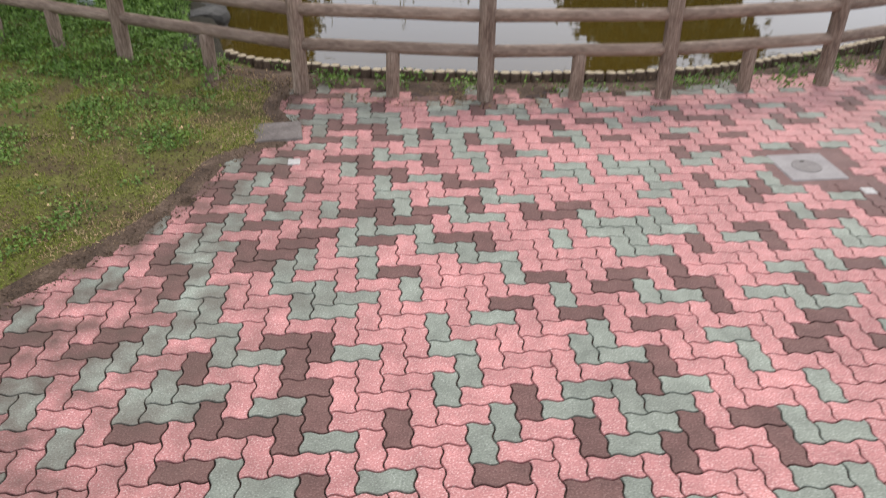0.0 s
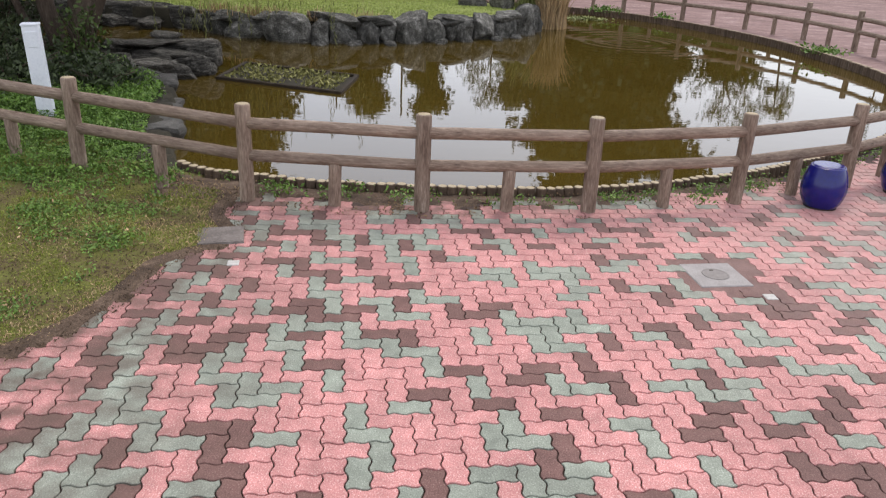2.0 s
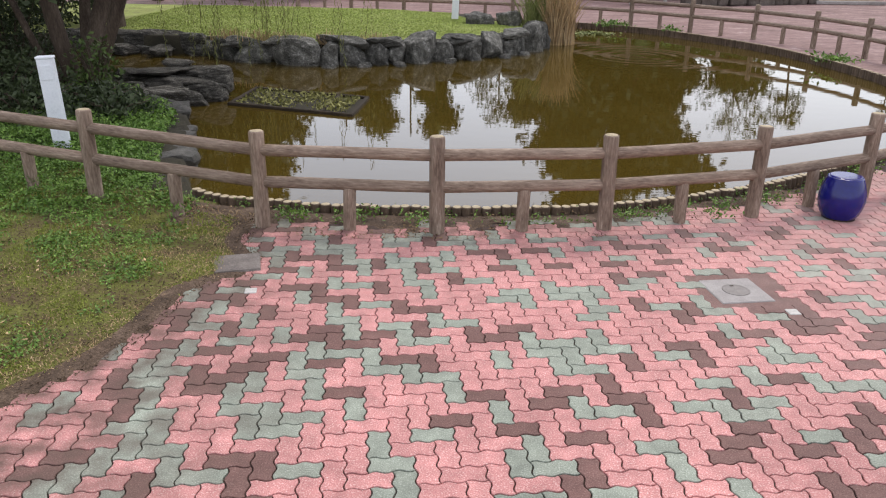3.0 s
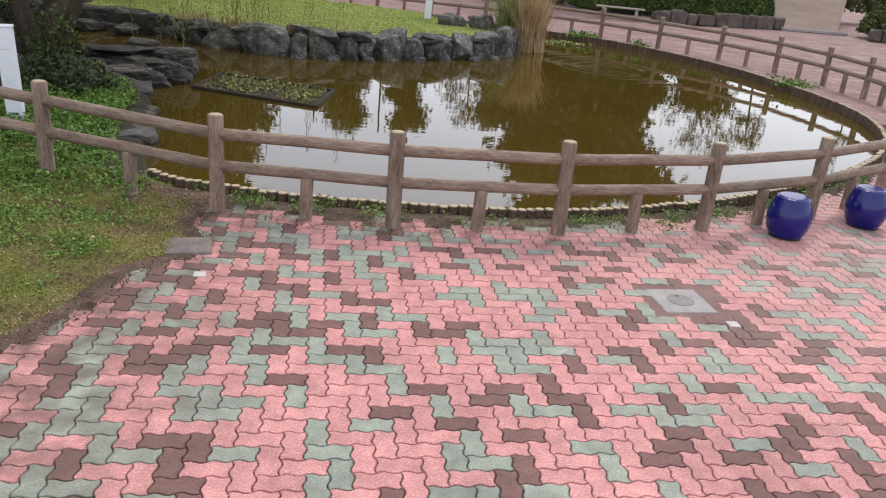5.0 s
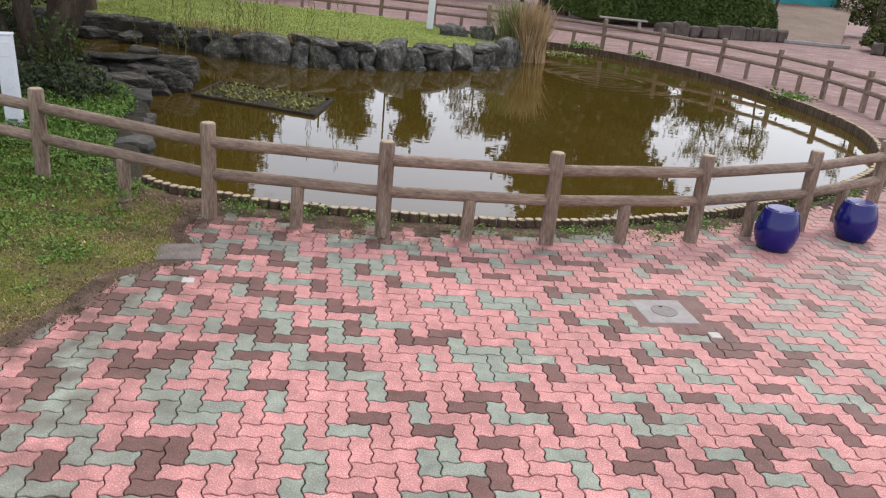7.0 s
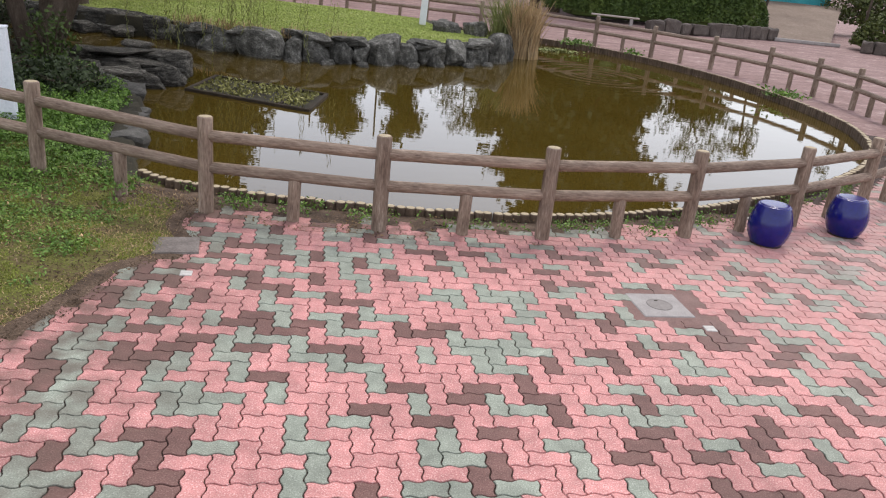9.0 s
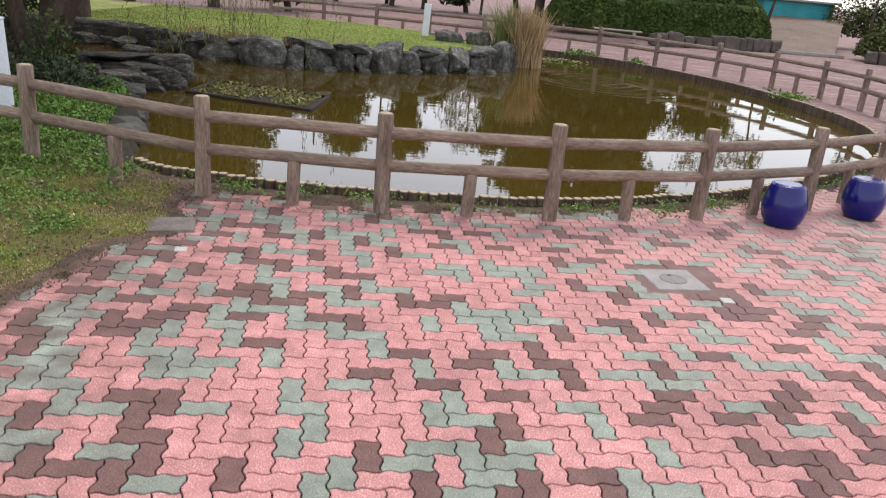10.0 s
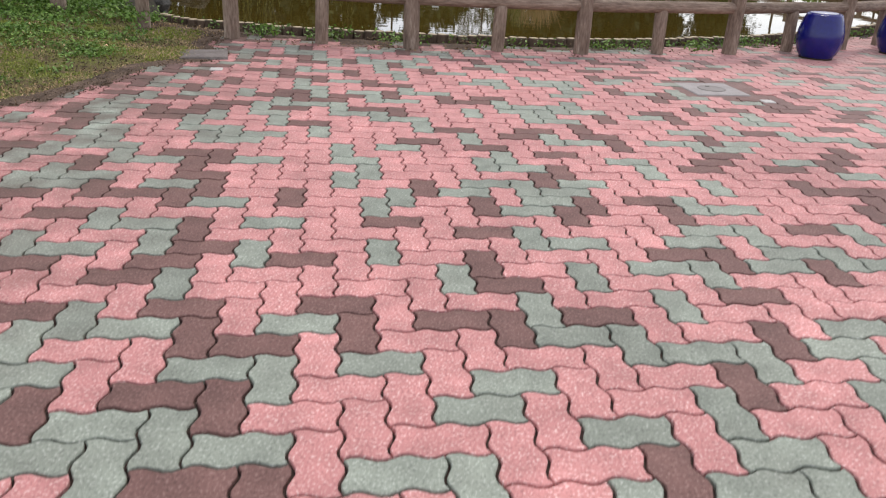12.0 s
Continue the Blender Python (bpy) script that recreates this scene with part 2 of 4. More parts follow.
def empty(name, label, category, m=None, group="", kind=""):
    ob = new(name)
    if m is not None:
        ob.matrix_basis = m
    return tagged(ob, label, category, group, kind)


def box_bm(sx, sy, sz, bevel=0.01, at=(0, 0, 0), seg=1):
    bm = bmesh.new()
    bmesh.ops.create_cube(bm, size=1, matrix=Matrix.Translation(at) @ Matrix.Diagonal((sx, sy, sz, 1)))
    if bevel:
        bmesh.ops.bevel(bm, geom=bm.edges[:], offset=bevel, segments=seg, affect="EDGES", profile=0.6)
    return bm


def lathe(profile, sides=28):
    verts, faces = [], []
    for r, z in profile:
        for i in range(sides):
            a = 2 * math.pi * i / sides
            verts.append((r * math.cos(a), r * math.sin(a), z))
    for j in range(len(profile) - 1):
        for i in range(sides):
            k = (i + 1) % sides
            faces.append((j * sides + i, j * sides + k, (j + 1) * sides + k, (j + 1) * sides + i))
    faces.append(tuple(range(sides))[::-1])
    faces.append(tuple((len(profile) - 1) * sides + i for i in range(sides)))
    return verts, faces


def log_mesh(name, r, h, sides=14, rings=7, mat=None, cut=None, seed=0, taper=0.0, uneven=0.06):
    """A round log standing on its base: uneven sides, a worn rim and a cut top."""
    mat = mat or FENCE
    prof = [(1, h * i / (rings - 1)) for i in range(rings)]
    prof[-1] = (1, h - r * 0.22)
    prof += [(0.93, h - r * 0.08), (0.8, h)]
    verts, faces = lathe([(r * s, z) for s, z in prof], sides)
    out = []
    for x, y, z in verts:
        a = math.atan2(y, x)
        k = 1 + uneven * noise.noise((math.cos(a) * 1.7 + seed * 9.1, math.sin(a) * 1.7, z * 2.2 + seed)) - taper * z / h
        out.append((x * k, y * k, z))
    slots = [0] * len(faces)
    slots[-1] = 1
    return mesh_of(name, out, faces, [mat, cut or LOGCUT], True, slots)


def spline(points, closed=False, step=0.1):
    p = np.array(points, float)
    n = len(p)
    out = []
    for i in range(n if closed else n - 1):
        if closed:
            a, b, c, d = p[i - 1], p[i], p[(i + 1) % n], p[(i + 2) % n]
        else:
            a, b, c, d = p[max(i - 1, 0)], p[i], p[i + 1], p[min(i + 2, n - 1)]
        k = max(2, int(np.linalg.norm(c - b) / step))
        for s in np.arange(k) / k:
            out.append(0.5 * (2 * b + (c - a) * s + (2 * a - 5 * b + 4 * c - d) * s * s + (3 * b - a - 3 * c + d) * s ** 3))
    if not closed:
        out.append(p[-1])
    return np.array(out)


def along(line, gap, start=0.0):
    """Points and headings at even gaps along a polyline."""
    d = np.r_[0, np.cumsum(np.linalg.norm(np.diff(line, axis=0), axis=1))]
    res = []
    for s in np.arange(start, d[-1], gap):
        i = min(np.searchsorted(d, s, side="right") - 1, len(line) - 2)
        u = line[i + 1] - line[i]
        res.append((line[i] + u * ((s - d[i]) / (d[i + 1] - d[i])), math.atan2(u[1], u[0])))
    return res


# ---- plan ----
WATER_Z = WATER_LEVEL
SHORE = spline([
    (-2.66, 7.2), (-2.25, 6.86), (-1.56, 6.72), (-0.88, 6.66), (0.33, 6.75), (1.14, 6.88), (1.99, 7.17), (3.59, 8.1), (5.43, 9.75), (6.75, 11.5),
    (7.6, 13.6), (7.75, 15.8), (7.1, 19.1), (6.0, 21.4), (4.6, 23.3), (2.9, 24.4), (0.8, 25.0), (-0.6, 24.3), (-0.2, 22.8), (1.2, 21.6),
    (1.5, 20.5), (1.05, 19.6), (-0.5, 17.85), (-1.94, 16.6), (-3.2, 16.2), (-4.1, 16.15), (-5.0, 16.6), (-5.8, 17.1), (-7.2, 17.1), (-9.5, 17.1), (-10.4, 15.8), (-9.2, 14.2), (-7.8, 13.8),
    (-6.3, 13.4), (-5.6, 12.6), (-4.7, 11.2), (-3.85, 10.2), (-3.4, 9.2), (-3.0, 8.1)], True, 0.1)
LAWN_EDGE = [(-3.6, -4.0), (-3.25, -1.0), (-2.82, 1.5), (-2.42, 2.6), (-2.15, 3.3), (-1.95, 3.65), (-1.84, 3.95), (-1.78, 4.4), (-1.76, 4.72), (-1.6, 4.95), (-1.44, 5.1), (-1.46, 5.45), (-1.66, 5.75), (-1.67, 6.1), (-1.6, 6.6)]
LAWN_LINE = spline(LAWN_EDGE, False, 0.1)


def inside(px, py, loop):
    x1, y1 = loop[:, 0], loop[:, 1]
    x2, y2 = np.roll(x1, -1), np.roll(y1, -1)
    res = np.zeros(px.shape, bool)
    for a, b, c, d in zip(x1, y1, x2, y2):
        cross = ((b > py) != (d > py)) & (px < (c - a) * (py - b) / (d - b if d != b else 1e-9) + a)
        res ^= cross
    return res


def shore_distance(px, py):
    """Metres from the shore: minus in the pond."""
    best = np.full(px.shape, 1e9)
    for a, b in SHORE[::2]:
        best = np.minimum(best, (px - a) ** 2 + (py - b) ** 2)
    return np.where(inside(px, py, SHORE), -1, 1) * np.sqrt(best)


def lawn_side(px, py):
    """Metres to the left of the paving's edge: plus on the lawn."""
    return np.interp(py, LAWN_LINE[:, 1], LAWN_LINE[:, 0]) - px


def bare_width(px, py):
    """Metres of bare soil between the pavers and the grass."""
    return np.interp(py, [2.0, 3.5, 3.8, 4.05, 4.35, 4.8, 5.1, 5.6, 6.0], [0.05, 0.08, 0.1, 0.05, 0.02, 0.02, 0.0, 0.02, 0.12])


def smooth(e0, e1, x):
    t = np.clip((x - e0) / (e1 - e0), 0, 1)
    return t * t * (3 - 2 * t)


def height(px, py, sd):
    z = np.zeros(px.shape)
    lawn = lawn_side(px, py)
    z = z + np.where(py < 14, 0.03 * smooth(0, 0.3, lawn) + 0.09 * smooth(0.3, 2.0, lawn), 0)
    isle = smooth(15.2, 15.8, py + np.clip(0.4 - px, -3, 0) * 0.0) * (1 - smooth(24.0, 25.6, py)) * (1 - smooth(1.4, 2.4, px))
    z = z + isle * (0.28 + 0.03 * np.clip(sd, 0, 3.0))
    strip = (sd < 0.5) & (py < 12) & (px > -2.6)
    return np.where(sd < 0, -0.7 + 0.5 * smooth(-0.6, 0.0, sd), z - np.where(strip, 0.012 + 0.045 * (1 - smooth(0.1, 0.36, sd)), np.where((px > -4) & (px < 8.2) & (py > -3.2) & (py < 13), 0.013, 0.03)))


def relief(px, py, sd):
    """The unevenness of the lawn and the banks."""
    wave = np.array([noise.noise((x * 1.3, y * 1.3, 0.5)) for x, y in zip(px.ravel(), py.ravel())]).reshape(px.shape)
    return np.where((py < 25) & (sd > 0.1), 0.02 * smooth(0.05, 0.4, lawn_side(px, py)) * wave, 0)


# ---- ground and water ----
def axis(lo, hi, step, far):
    mid = np.arange(lo, hi + 1e-6, step)
    out = [step * 2]
    while sum(out) < far:
        out.append(out[-1] * 1.5)
    ext = np.cumsum(out)
    return np.r_[lo - ext[::-1], mid, hi + ext]


gx, gy = np.meshgrid(axis(-11, 10, 0.11, 900), axis(0, 27, 0.11, 900))
sd = shore_distance(gx, gy)
gz = height(gx, gy, sd)
gz = gz + relief(gx, gy, sd)
ny_, nx_ = gx.shape
idx = np.arange(nx_ * ny_).reshape(ny_, nx_)
quads = np.stack([idx[:-1, :-1], idx[:-1, 1:], idx[1:, 1:], idx[1:, :-1]], -1).reshape(-1, 4)
cx, cy, cs = (0.25 * (a[:-1, :-1] + a[:-1, 1:] + a[1:, 1:] + a[1:, :-1]).ravel() for a in (gx, gy, sd))
lawn_c = lawn_side(cx, cy)
slot = np.full(len(cx), 2)
slot[(cs < 0.75) & (cy < 14) & (cx < 8)] = 0
slot[(cx > -3) & (cx < 9) & (cy < 8.6) & (cy > -3)] = 0
slot[(lawn_c > 0) & (cy < 14.5) & (cx > -60)] = 1
slot[(lawn_c > 0) & (lawn_c < bare_width(cx, cy)) & (cy < 6.6)] = 5
slot[(np.abs(cx + 1.85) < 0.55) & (np.abs(cy - 6.4) < 0.33)] = 5
slot[(cy >= 14.5) & (cy < 25.3) & (cx < 1.8) & (cs > -0.05)] = 6
# slot 4: shade under bank trees and between boulders, painted as darker soil
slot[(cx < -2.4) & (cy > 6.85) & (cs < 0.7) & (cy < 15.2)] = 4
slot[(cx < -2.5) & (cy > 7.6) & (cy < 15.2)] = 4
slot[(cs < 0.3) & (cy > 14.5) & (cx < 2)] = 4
slot[cs < -0.08] = 3
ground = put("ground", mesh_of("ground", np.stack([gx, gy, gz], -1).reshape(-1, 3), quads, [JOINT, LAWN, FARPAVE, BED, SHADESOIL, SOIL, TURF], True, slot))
tagged(ground, "paved and grassed park ground round a pond", "ground", kind="structure")

wx, wy = np.meshgrid(np.linspace(-11, 9, 60), np.linspace(6.3, 26, 60))
wi = np.arange(3600).reshape(60, 60)
water = put("water", mesh_of("water", np.stack([wx, wy, np.full(wx.shape, WATER_Z)], -1).reshape(-1, 3),
            np.stack([wi[:-1, :-1], wi[:-1, 1:], wi[1:, 1:], wi[1:, :-1]], -1).reshape(-1, 4), WATER, True))
tagged(water, "murky brown pond water, calm and mirror-like", "water", kind="structure")


# ---- fences ----
POST_H, POST_R, RAIL_R = 0.852, 0.066, 0.051
post_meshes = [log_mesh("post", POST_R, POST_H + 0.15, 16, 8, seed=i) for i in range(4)]
stub_meshes = [log_mesh("short_post", 0.056, 0.38 + 0.15, 14, 6, seed=i + 10) for i in range(3)]


def rail(parent, a, b, seed):
    a, b = Vector(a), Vector(b)
    d = b - a
    me = log_mesh("rail", RAIL_R, d.length, 12, 12, cut=FENCE, seed=seed, uneven=0.09)
    put("rail", me, parent, Matrix.Translation(a) @ d.to_track_quat("Z", "Y").to_matrix().to_4x4())


def fence(label, feet, stubs=True):
    f = empty("fence", label, "fence")
    for i, (x, y, z) in enumerate(feet):
        put("post", post_meshes[i % 4], f, pose(x, y, z - 0.15, random.uniform(-1, 1), random.uniform(-1, 1), 70 * i))
        if i + 1 < len(feet):
            x2, y2, z2 = feet[i + 1]
            rail(f, (x, y, z + 0.685), (x2, y2, z2 + 0.685), i)
            rail(f, (x, y, z + 0.405), (x2, y2, z2 + 0.405), i + 50)
            if stubs:
                put("short_post", stub_meshes[i % 3], f, pose((x + x2) / 2, (y + y2) / 2, (z + z2) / 2 - 0.15, random.uniform(-1.5, 1.5), random.uniform(-1.5, 1.5), 50 * i))
    return f


NEAR_POSTS = [(-4.65, 6.85, 0.1), (-3.2, 6.42, 0.08), (-1.57, 6.15, 0.0), (-0.035, 6.165, 0), (1.435, 6.42, 0), (2.855, 6.92, 0), (4.165, 7.68, 0), (5.33, 8.63, 0), (6.4, 9.72, 0), (7.35, 10.95, 0), (8.1, 12.3, 0)]
fence("brown imitation-log rail fence along the near side of the pond", NEAR_POSTS)
FAR_POSTS = [(8.62, 13.8, 0), (8.85, 15.35, 0), (8.85, 16.9, 0), (8.6, 18.4, 0), (8.05, 20.05, 0), (7.1, 21.7, 0), (5.75, 23.1, 0), (4.3, 24.5, 0), (2.6, 25.5, 0), (0.8, 26.1, 0), (-1.0, 26.5, 0), (-2.8, 26.8, 0), (-4.6, 27.0, 0), (-6.4, 27.1, 0)]
fence("brown imitation-log rail fence along the far side of the pond", FAR_POSTS)

# ---- log edging of the pond ----
edging = empty("log_edging", "row of upright short logs edging the pond", "edging", kind="structure")
log_kinds = [log_mesh("edging_log", 0.0525, 0.61 + 0.002 * i, 10, 3, EDGELOG, LOGCUT, i + 20, uneven=0.08) for i in range(5)]
edge_line = np.vstack([SHORE[len(SHORE) - 8:], SHORE[: int(len(SHORE) * 0.545)]])
rest_v, rest_f, rest_s = [], [], []
n_logs = 0
for (p, a) in along(edge_line, 0.094):
    if p[1] > 25.4 or (p[0] < 0.2 and p[1] > 20) or p[0] < -2.5:
        continue
    jig = (random.uniform(-0.004, 0.004), random.uniform(-0.006, 0.006))
    z0 = -0.565 + random.uniform(-0.004, 0.004)
    if n_logs < 190:
        put("edging_log", random.choice(log_kinds), edging, pose(p[0] + jig[0], p[1] + jig[1], z0, random.uniform(-0.7, 0.7), random.uniform(-0.7, 0.7), random.uniform(0, 360)))
    else:
        v, f = lathe([(0.048, 0), (0.048, 0.6), (0.04, 0.615)], 9)
        o = len(rest_v)
        rest_v += [(x + p[0] + jig[0], y + p[1] + jig[1], z + z0) for x, y, z in v]
        rest_f += [tuple(o + i for i in q) for q in f]
        rest_s += [0] * (len(f) - 1) + [1]
    n_logs += 1
tagged(put("far_logs", mesh_of("far_logs", rest_v, rest_f, [EDGELOG, LOGCUT], False, rest_s), edging), kind="stuff")


# ---- leaves, blades ----
def blades(name, spots, mat, size, lean, width, label, category, parent=None, bend=True):
    """Many thin upright blades on the ground."""
    v, f = [], []
    for x, y, z in spots:
        h = size * random.uniform(0.55, 1.3)
        a, k = random.uniform(0, 6.283), random.uniform(0.1, 1) * lean * h
        w = width * random.uniform(0.7, 1.4)
        dx, dy = math.cos(a), math.sin(a)
        b = random.uniform(0, 6.283)
        sx, sy = math.cos(b) * w, math.sin(b) * w
        o = len(v)
        v += [(x - sx, y - sy, z - 0.01), (x + sx, y + sy, z - 0.01), (x + dx * k * 0.4 + sx * 0.7, y + dy * k * 0.4 + sy * 0.7, z + h * 0.6),
              (x + dx * k * 0.4 - sx * 0.7, y + dy * k * 0.4 - sy * 0.7, z + h * 0.6), (x + dx * k, y + dy * k, z + h * (0.95 - 0.25 * lean))]
        f += [(o, o + 1, o + 2, o + 3), (o + 3, o + 2, o + 4)]
    ob = put(name, mesh_of(name, v, f, mat), parent)
    return tagged(ob, label, category, kind="stuff")


def scatter(n, x0, x1, y0, y1, keep):
    x, y = np.random.uniform(x0, x1, n), np.random.uniform(y0, y1, n)
    s = shore_distance(x, y)
    ok = keep(x, y, s)
    x, y, s = x[ok], y[ok], s[ok]
    return np.stack([x, y, height(x, y, s) + relief(x, y, s)], -1)


def patchy(x, y, scale, seed):
    return np.array([noise.noise((a * scale, b * scale, seed)) for a, b in zip(x, y)])


def thin(x, y):
    """How bare the lawn is: 1 on trodden soil, 0 in full grass."""
    edge = 1 - smooth(-0.06, 0.16, lawn_side(x, y) - bare_width(x, y) - 0.16 * patchy(x, y, 5.0, 31))
    patch = 1 - smooth(0.7, 1.3, np.hypot((x + 2.1) / 0.34, (y - 4.62) / 0.24) + 0.4 * patchy(x, y, 5.0, 17))
    return np.maximum(np.maximum(0.93 * edge, 0.55 * patch), 0.85 * smooth(-0.25, 0.25, patchy(x, y, 2.2, 3) + 0.5 * patchy(x, y, 7.0, 4)))


lawn_spots = scatter(190000, -7.5, -1.3, 0.5, 7.6, lambda x, y, s: (lawn_side(x, y) > -0.02) & (s > 0.45) & (thin(x, y) < np.random.uniform(0.02, 1.0, len(x))))
worn = thin(lawn_spots[:, 0], lawn_spots[:, 1]) > 0.35
blades("grass", lawn_spots[~worn], GRASS, 0.021, 2.0, 0.0042, "short uneven mossy lawn grass beside the paving", "grass")
blades("grass", lawn_spots[worn], GRASS, 0.014, 2.4, 0.0034, "thin trodden grass along the paving's edge", "grass")
straw = scatter(30000, -5.0, -1.3, 2.4, 6.6, lambda x, y, s: (lawn_side(x, y) > 0.03) & (lawn_side(x, y) < 1.5) & (s > 0.3) & (patchy(x, y, 2.0, 6) + 0.5 * (1 - smooth(0.0, 0.25, np.abs(lawn_side(x, y) - bare_width(x, y) - 0.05))) > np.random.uniform(-0.1, 0.5, len(x))))
blades("dry_grass", straw, DRY, 0.022, 3.0, 0.003, "dead straw-coloured grass along the paving", "grass")
isle_spots = scatter(90000, -9, 1.6, 15.4, 25.3, lambda x, y, s: s > 0.35)
blades("grass", isle_spots, ISLANDGRASS, 0.032, 2.4, 0.012, "light green grass on the mound across the pond", "grass")


def leaf_cloud(name, centres, mat, size, label, category, parent=None, per=1, kind="stuff", flat=0.5):
    v, f = [], []
    for cx_, cy_, cz_ in centres:
        for _ in range(per):
            s = size * random.uniform(0.6, 1.4)
            nrm = Vector((random.gauss(0, 1), random.gauss(0, 1), random.gauss(0, 1) + flat)).normalized()
            u = nrm.orthogonal().normalized()
            u.rotate(Matrix.Rotation(random.uniform(0, 6.28), 3, nrm))
            w = nrm.cross(u)
            c = Vector((cx_, cy_, cz_))
            o = len(v)
            v += [c - u * s, c + w * s * 0.45, c + u * s, c - w * s * 0.45]
            f.append((o, o + 1, o + 2, o + 3))
    ob = put(name, mesh_of(name, v, f, mat), parent)
    if parent is None or kind:
        tagged(ob, label, category if parent is None else "", kind=kind)
    return ob


# low leafy weeds by the fence and on the bank
w1 = scatter(120000, -7.0, -1.75, 5.5, 9.5, lambda x, y, s: (lawn_side(x, y) > 0.2) & (s > 0.26) & (patchy(x, y, 2.0, 8) + 1.3 * smooth(5.7, 6.7, y) * smooth(0.2, 0.9, lawn_side(x, y)) - 0.5 > np.random.uniform(-0.05, 1.0, len(x))))
w1[:, 2] += np.random.uniform(0.01, 0.12, len(w1)) * (0.5 + 0.8 * smooth(-0.2, 0.3, patchy(w1[:, 0], w1[:, 1], 4.0, 9)))
leaf_cloud("weeds", w1, WEED, 0.018, "low leafy green weeds round the fence's feet", "weeds", flat=1.2)
tall = []
for x, y, n, r in ((-3.25, 6.3, 140, 0.16), (-2.6, 6.35, 110, 0.14), (-2.35, 6.15, 90, 0.12), (-3.8, 6.1, 160, 0.2), (-2.9, 5.75, 120, 0.18), (-3.4, 5.2, 90, 0.14), (-1.25, 6.32, 60, 0.09), (-0.7, 6.4, 60, 0.12), (2.5, 6.75, 60, 0.1), (3.1, 7.3, 110, 0.1)):
    tall += [(x + random.gauss(0, r), y + random.gauss(0, r * 0.6), max(0.03, 0.09 if x < -2 else 0.03) + random.uniform(0, 0.09)) for _ in range(n)]
leaf_cloud("weeds", tall, WEED, 0.021, "tufts of broad-leaved weeds by the fence posts", "weeds", flat=0.8)
w2 = scatter(60000, -2.2, 6.0, 6.2, 10.5, lambda x, y, s: (s > 0.07) & (s < 0.42) & (patchy(x, y, 3.2, 5) > np.random.uniform(-0.1, 0.35, len(x))))
w2[:, 2] += np.random.uniform(0.0, 0.11, len(w2))
leaf_cloud("weeds", w2, WEED, 0.018, "small weeds in the soil behind the edging logs", "weeds", flat=1.0)


w3 = scatter(110000, -7.0, -2.0, 2.4, 6.3, lambda x, y, s: (lawn_side(x, y) > 0.35) & (patchy(x, y, 1.9, 12) + 0.25 * smooth(0.4, 1.6, lawn_side(x, y)) > np.random.uniform(0.12, 0.5, len(x))))
w3[:, 2] += np.random.uniform(0.004, 0.035, len(w3))
leaf_cloud("weeds", w3, WEED, 0.014, "patches of clover in the lawn", "weeds", flat=1.5)


def fringe(name, line, inner, outer, top, mat, label, seed, dip=0.0):
    """A low uneven bank of soil along a line: it runs up over the edge of the paving."""
    v, f = [], []
    k = 9
    pts = along(line, 0.05)
    for i, (p, a) in enumerate(pts):
        nx, ny = -math.sin(a), math.cos(a)
        wob = noise.noise((p[0] * 2.3, p[1] * 2.3, seed)) * 0.9 + noise.noise((p[0] * 8, p[1] * 8, seed)) * 0.7
        a0, a1 = inner, outer * (1 + 0.9 * wob)
        for j in range(k):
            s = j / (k - 1)
            d = a0 + (a1 - a0) * s
            x, y = p[0] + nx * d, p[1] + ny * d
            h = top * (1 - s) ** 0.6 * (0.8 + 0.6 * noise.noise((x * 7, y * 7, seed + 2))) - 0.012 * s ** 3 + (0.003 if s < 1 else -0.006) - dip * (1 - s) ** 1.3
            v.append((x, y, h))
        if i:
            o = (i - 1) * k
            f += [(o + j, o + j + 1, o + k + j + 1, o + k + j) for j in range(k - 1)]
    return tagged(put(name, mesh_of(name, v, f, mat, True)), label, "soil", kind="stuff")


fringe("soil", LAWN_LINE[4:-4], 0.12, -0.08, 0.003, SOIL, "bare brown soil spreading over the paving's edge", 1)
pond_side = SHORE[(SHORE[:, 1] < 8.3) & (SHORE[:, 0] > -2.0) & (SHORE[:, 0] < 3.4)]
pond_side = pond_side[np.argsort(pond_side[:, 0])]
fringe("soil", pond_side, -0.05, -0.43, 0.016, SOIL, "dark soil between the paving and the edging logs", 5, 0.04)

litter = scatter(26000, -2.8, 4.5, 4.9, 9.0, lambda x, y, s: (s > 0.06) & (s < 0.75) & (patchy(x, y, 1.8, 15) + 0.25 * (x < 0.5) > np.random.uniform(0, 0.6, len(x))))
litter[:, 2] = np.maximum(litter[:, 2], 0.0) + np.random.uniform(0.006, 0.018, len(litter))
leaf_cloud("leaf_litter", litter, material("dead_leaf", [(0.06, 0.04, 0.02), (0.14, 0.09, 0.045), (0.26, 0.17, 0.09)], 6, 60, 0.9, 0, island=0.4), 0.014, "dead brown leaves scattered on the soil by the fence", "leaf litter", flat=3.0)
clods = scatter(40000, -3.4, -1.2, 2.4, 6.7, lambda x, y, s: (lawn_side(x, y) > -0.1) & (s > 0.2) & (thin(x, y) > np.random.uniform(0.3, 1.4, len(x))))
clods[:, 2] = np.maximum(clods[:, 2], 0.0) + np.random.uniform(0.0, 0.008, len(clods))
leaf_cloud("soil_crumbs", clods, material("soil_crumb", [(0.04, 0.026, 0.015), (0.11, 0.075, 0.045), (0.24, 0.17, 0.11)], 6, 60, 0.95, 0, island=0.5), 0.009, "loose crumbs of brown soil and dead bits along the paving", "soil", flat=0.8)
fallen = scatter(160, -5.5, -1.8, 3.0, 6.6, lambda x, y, s: lawn_side(x, y) > 0.1)
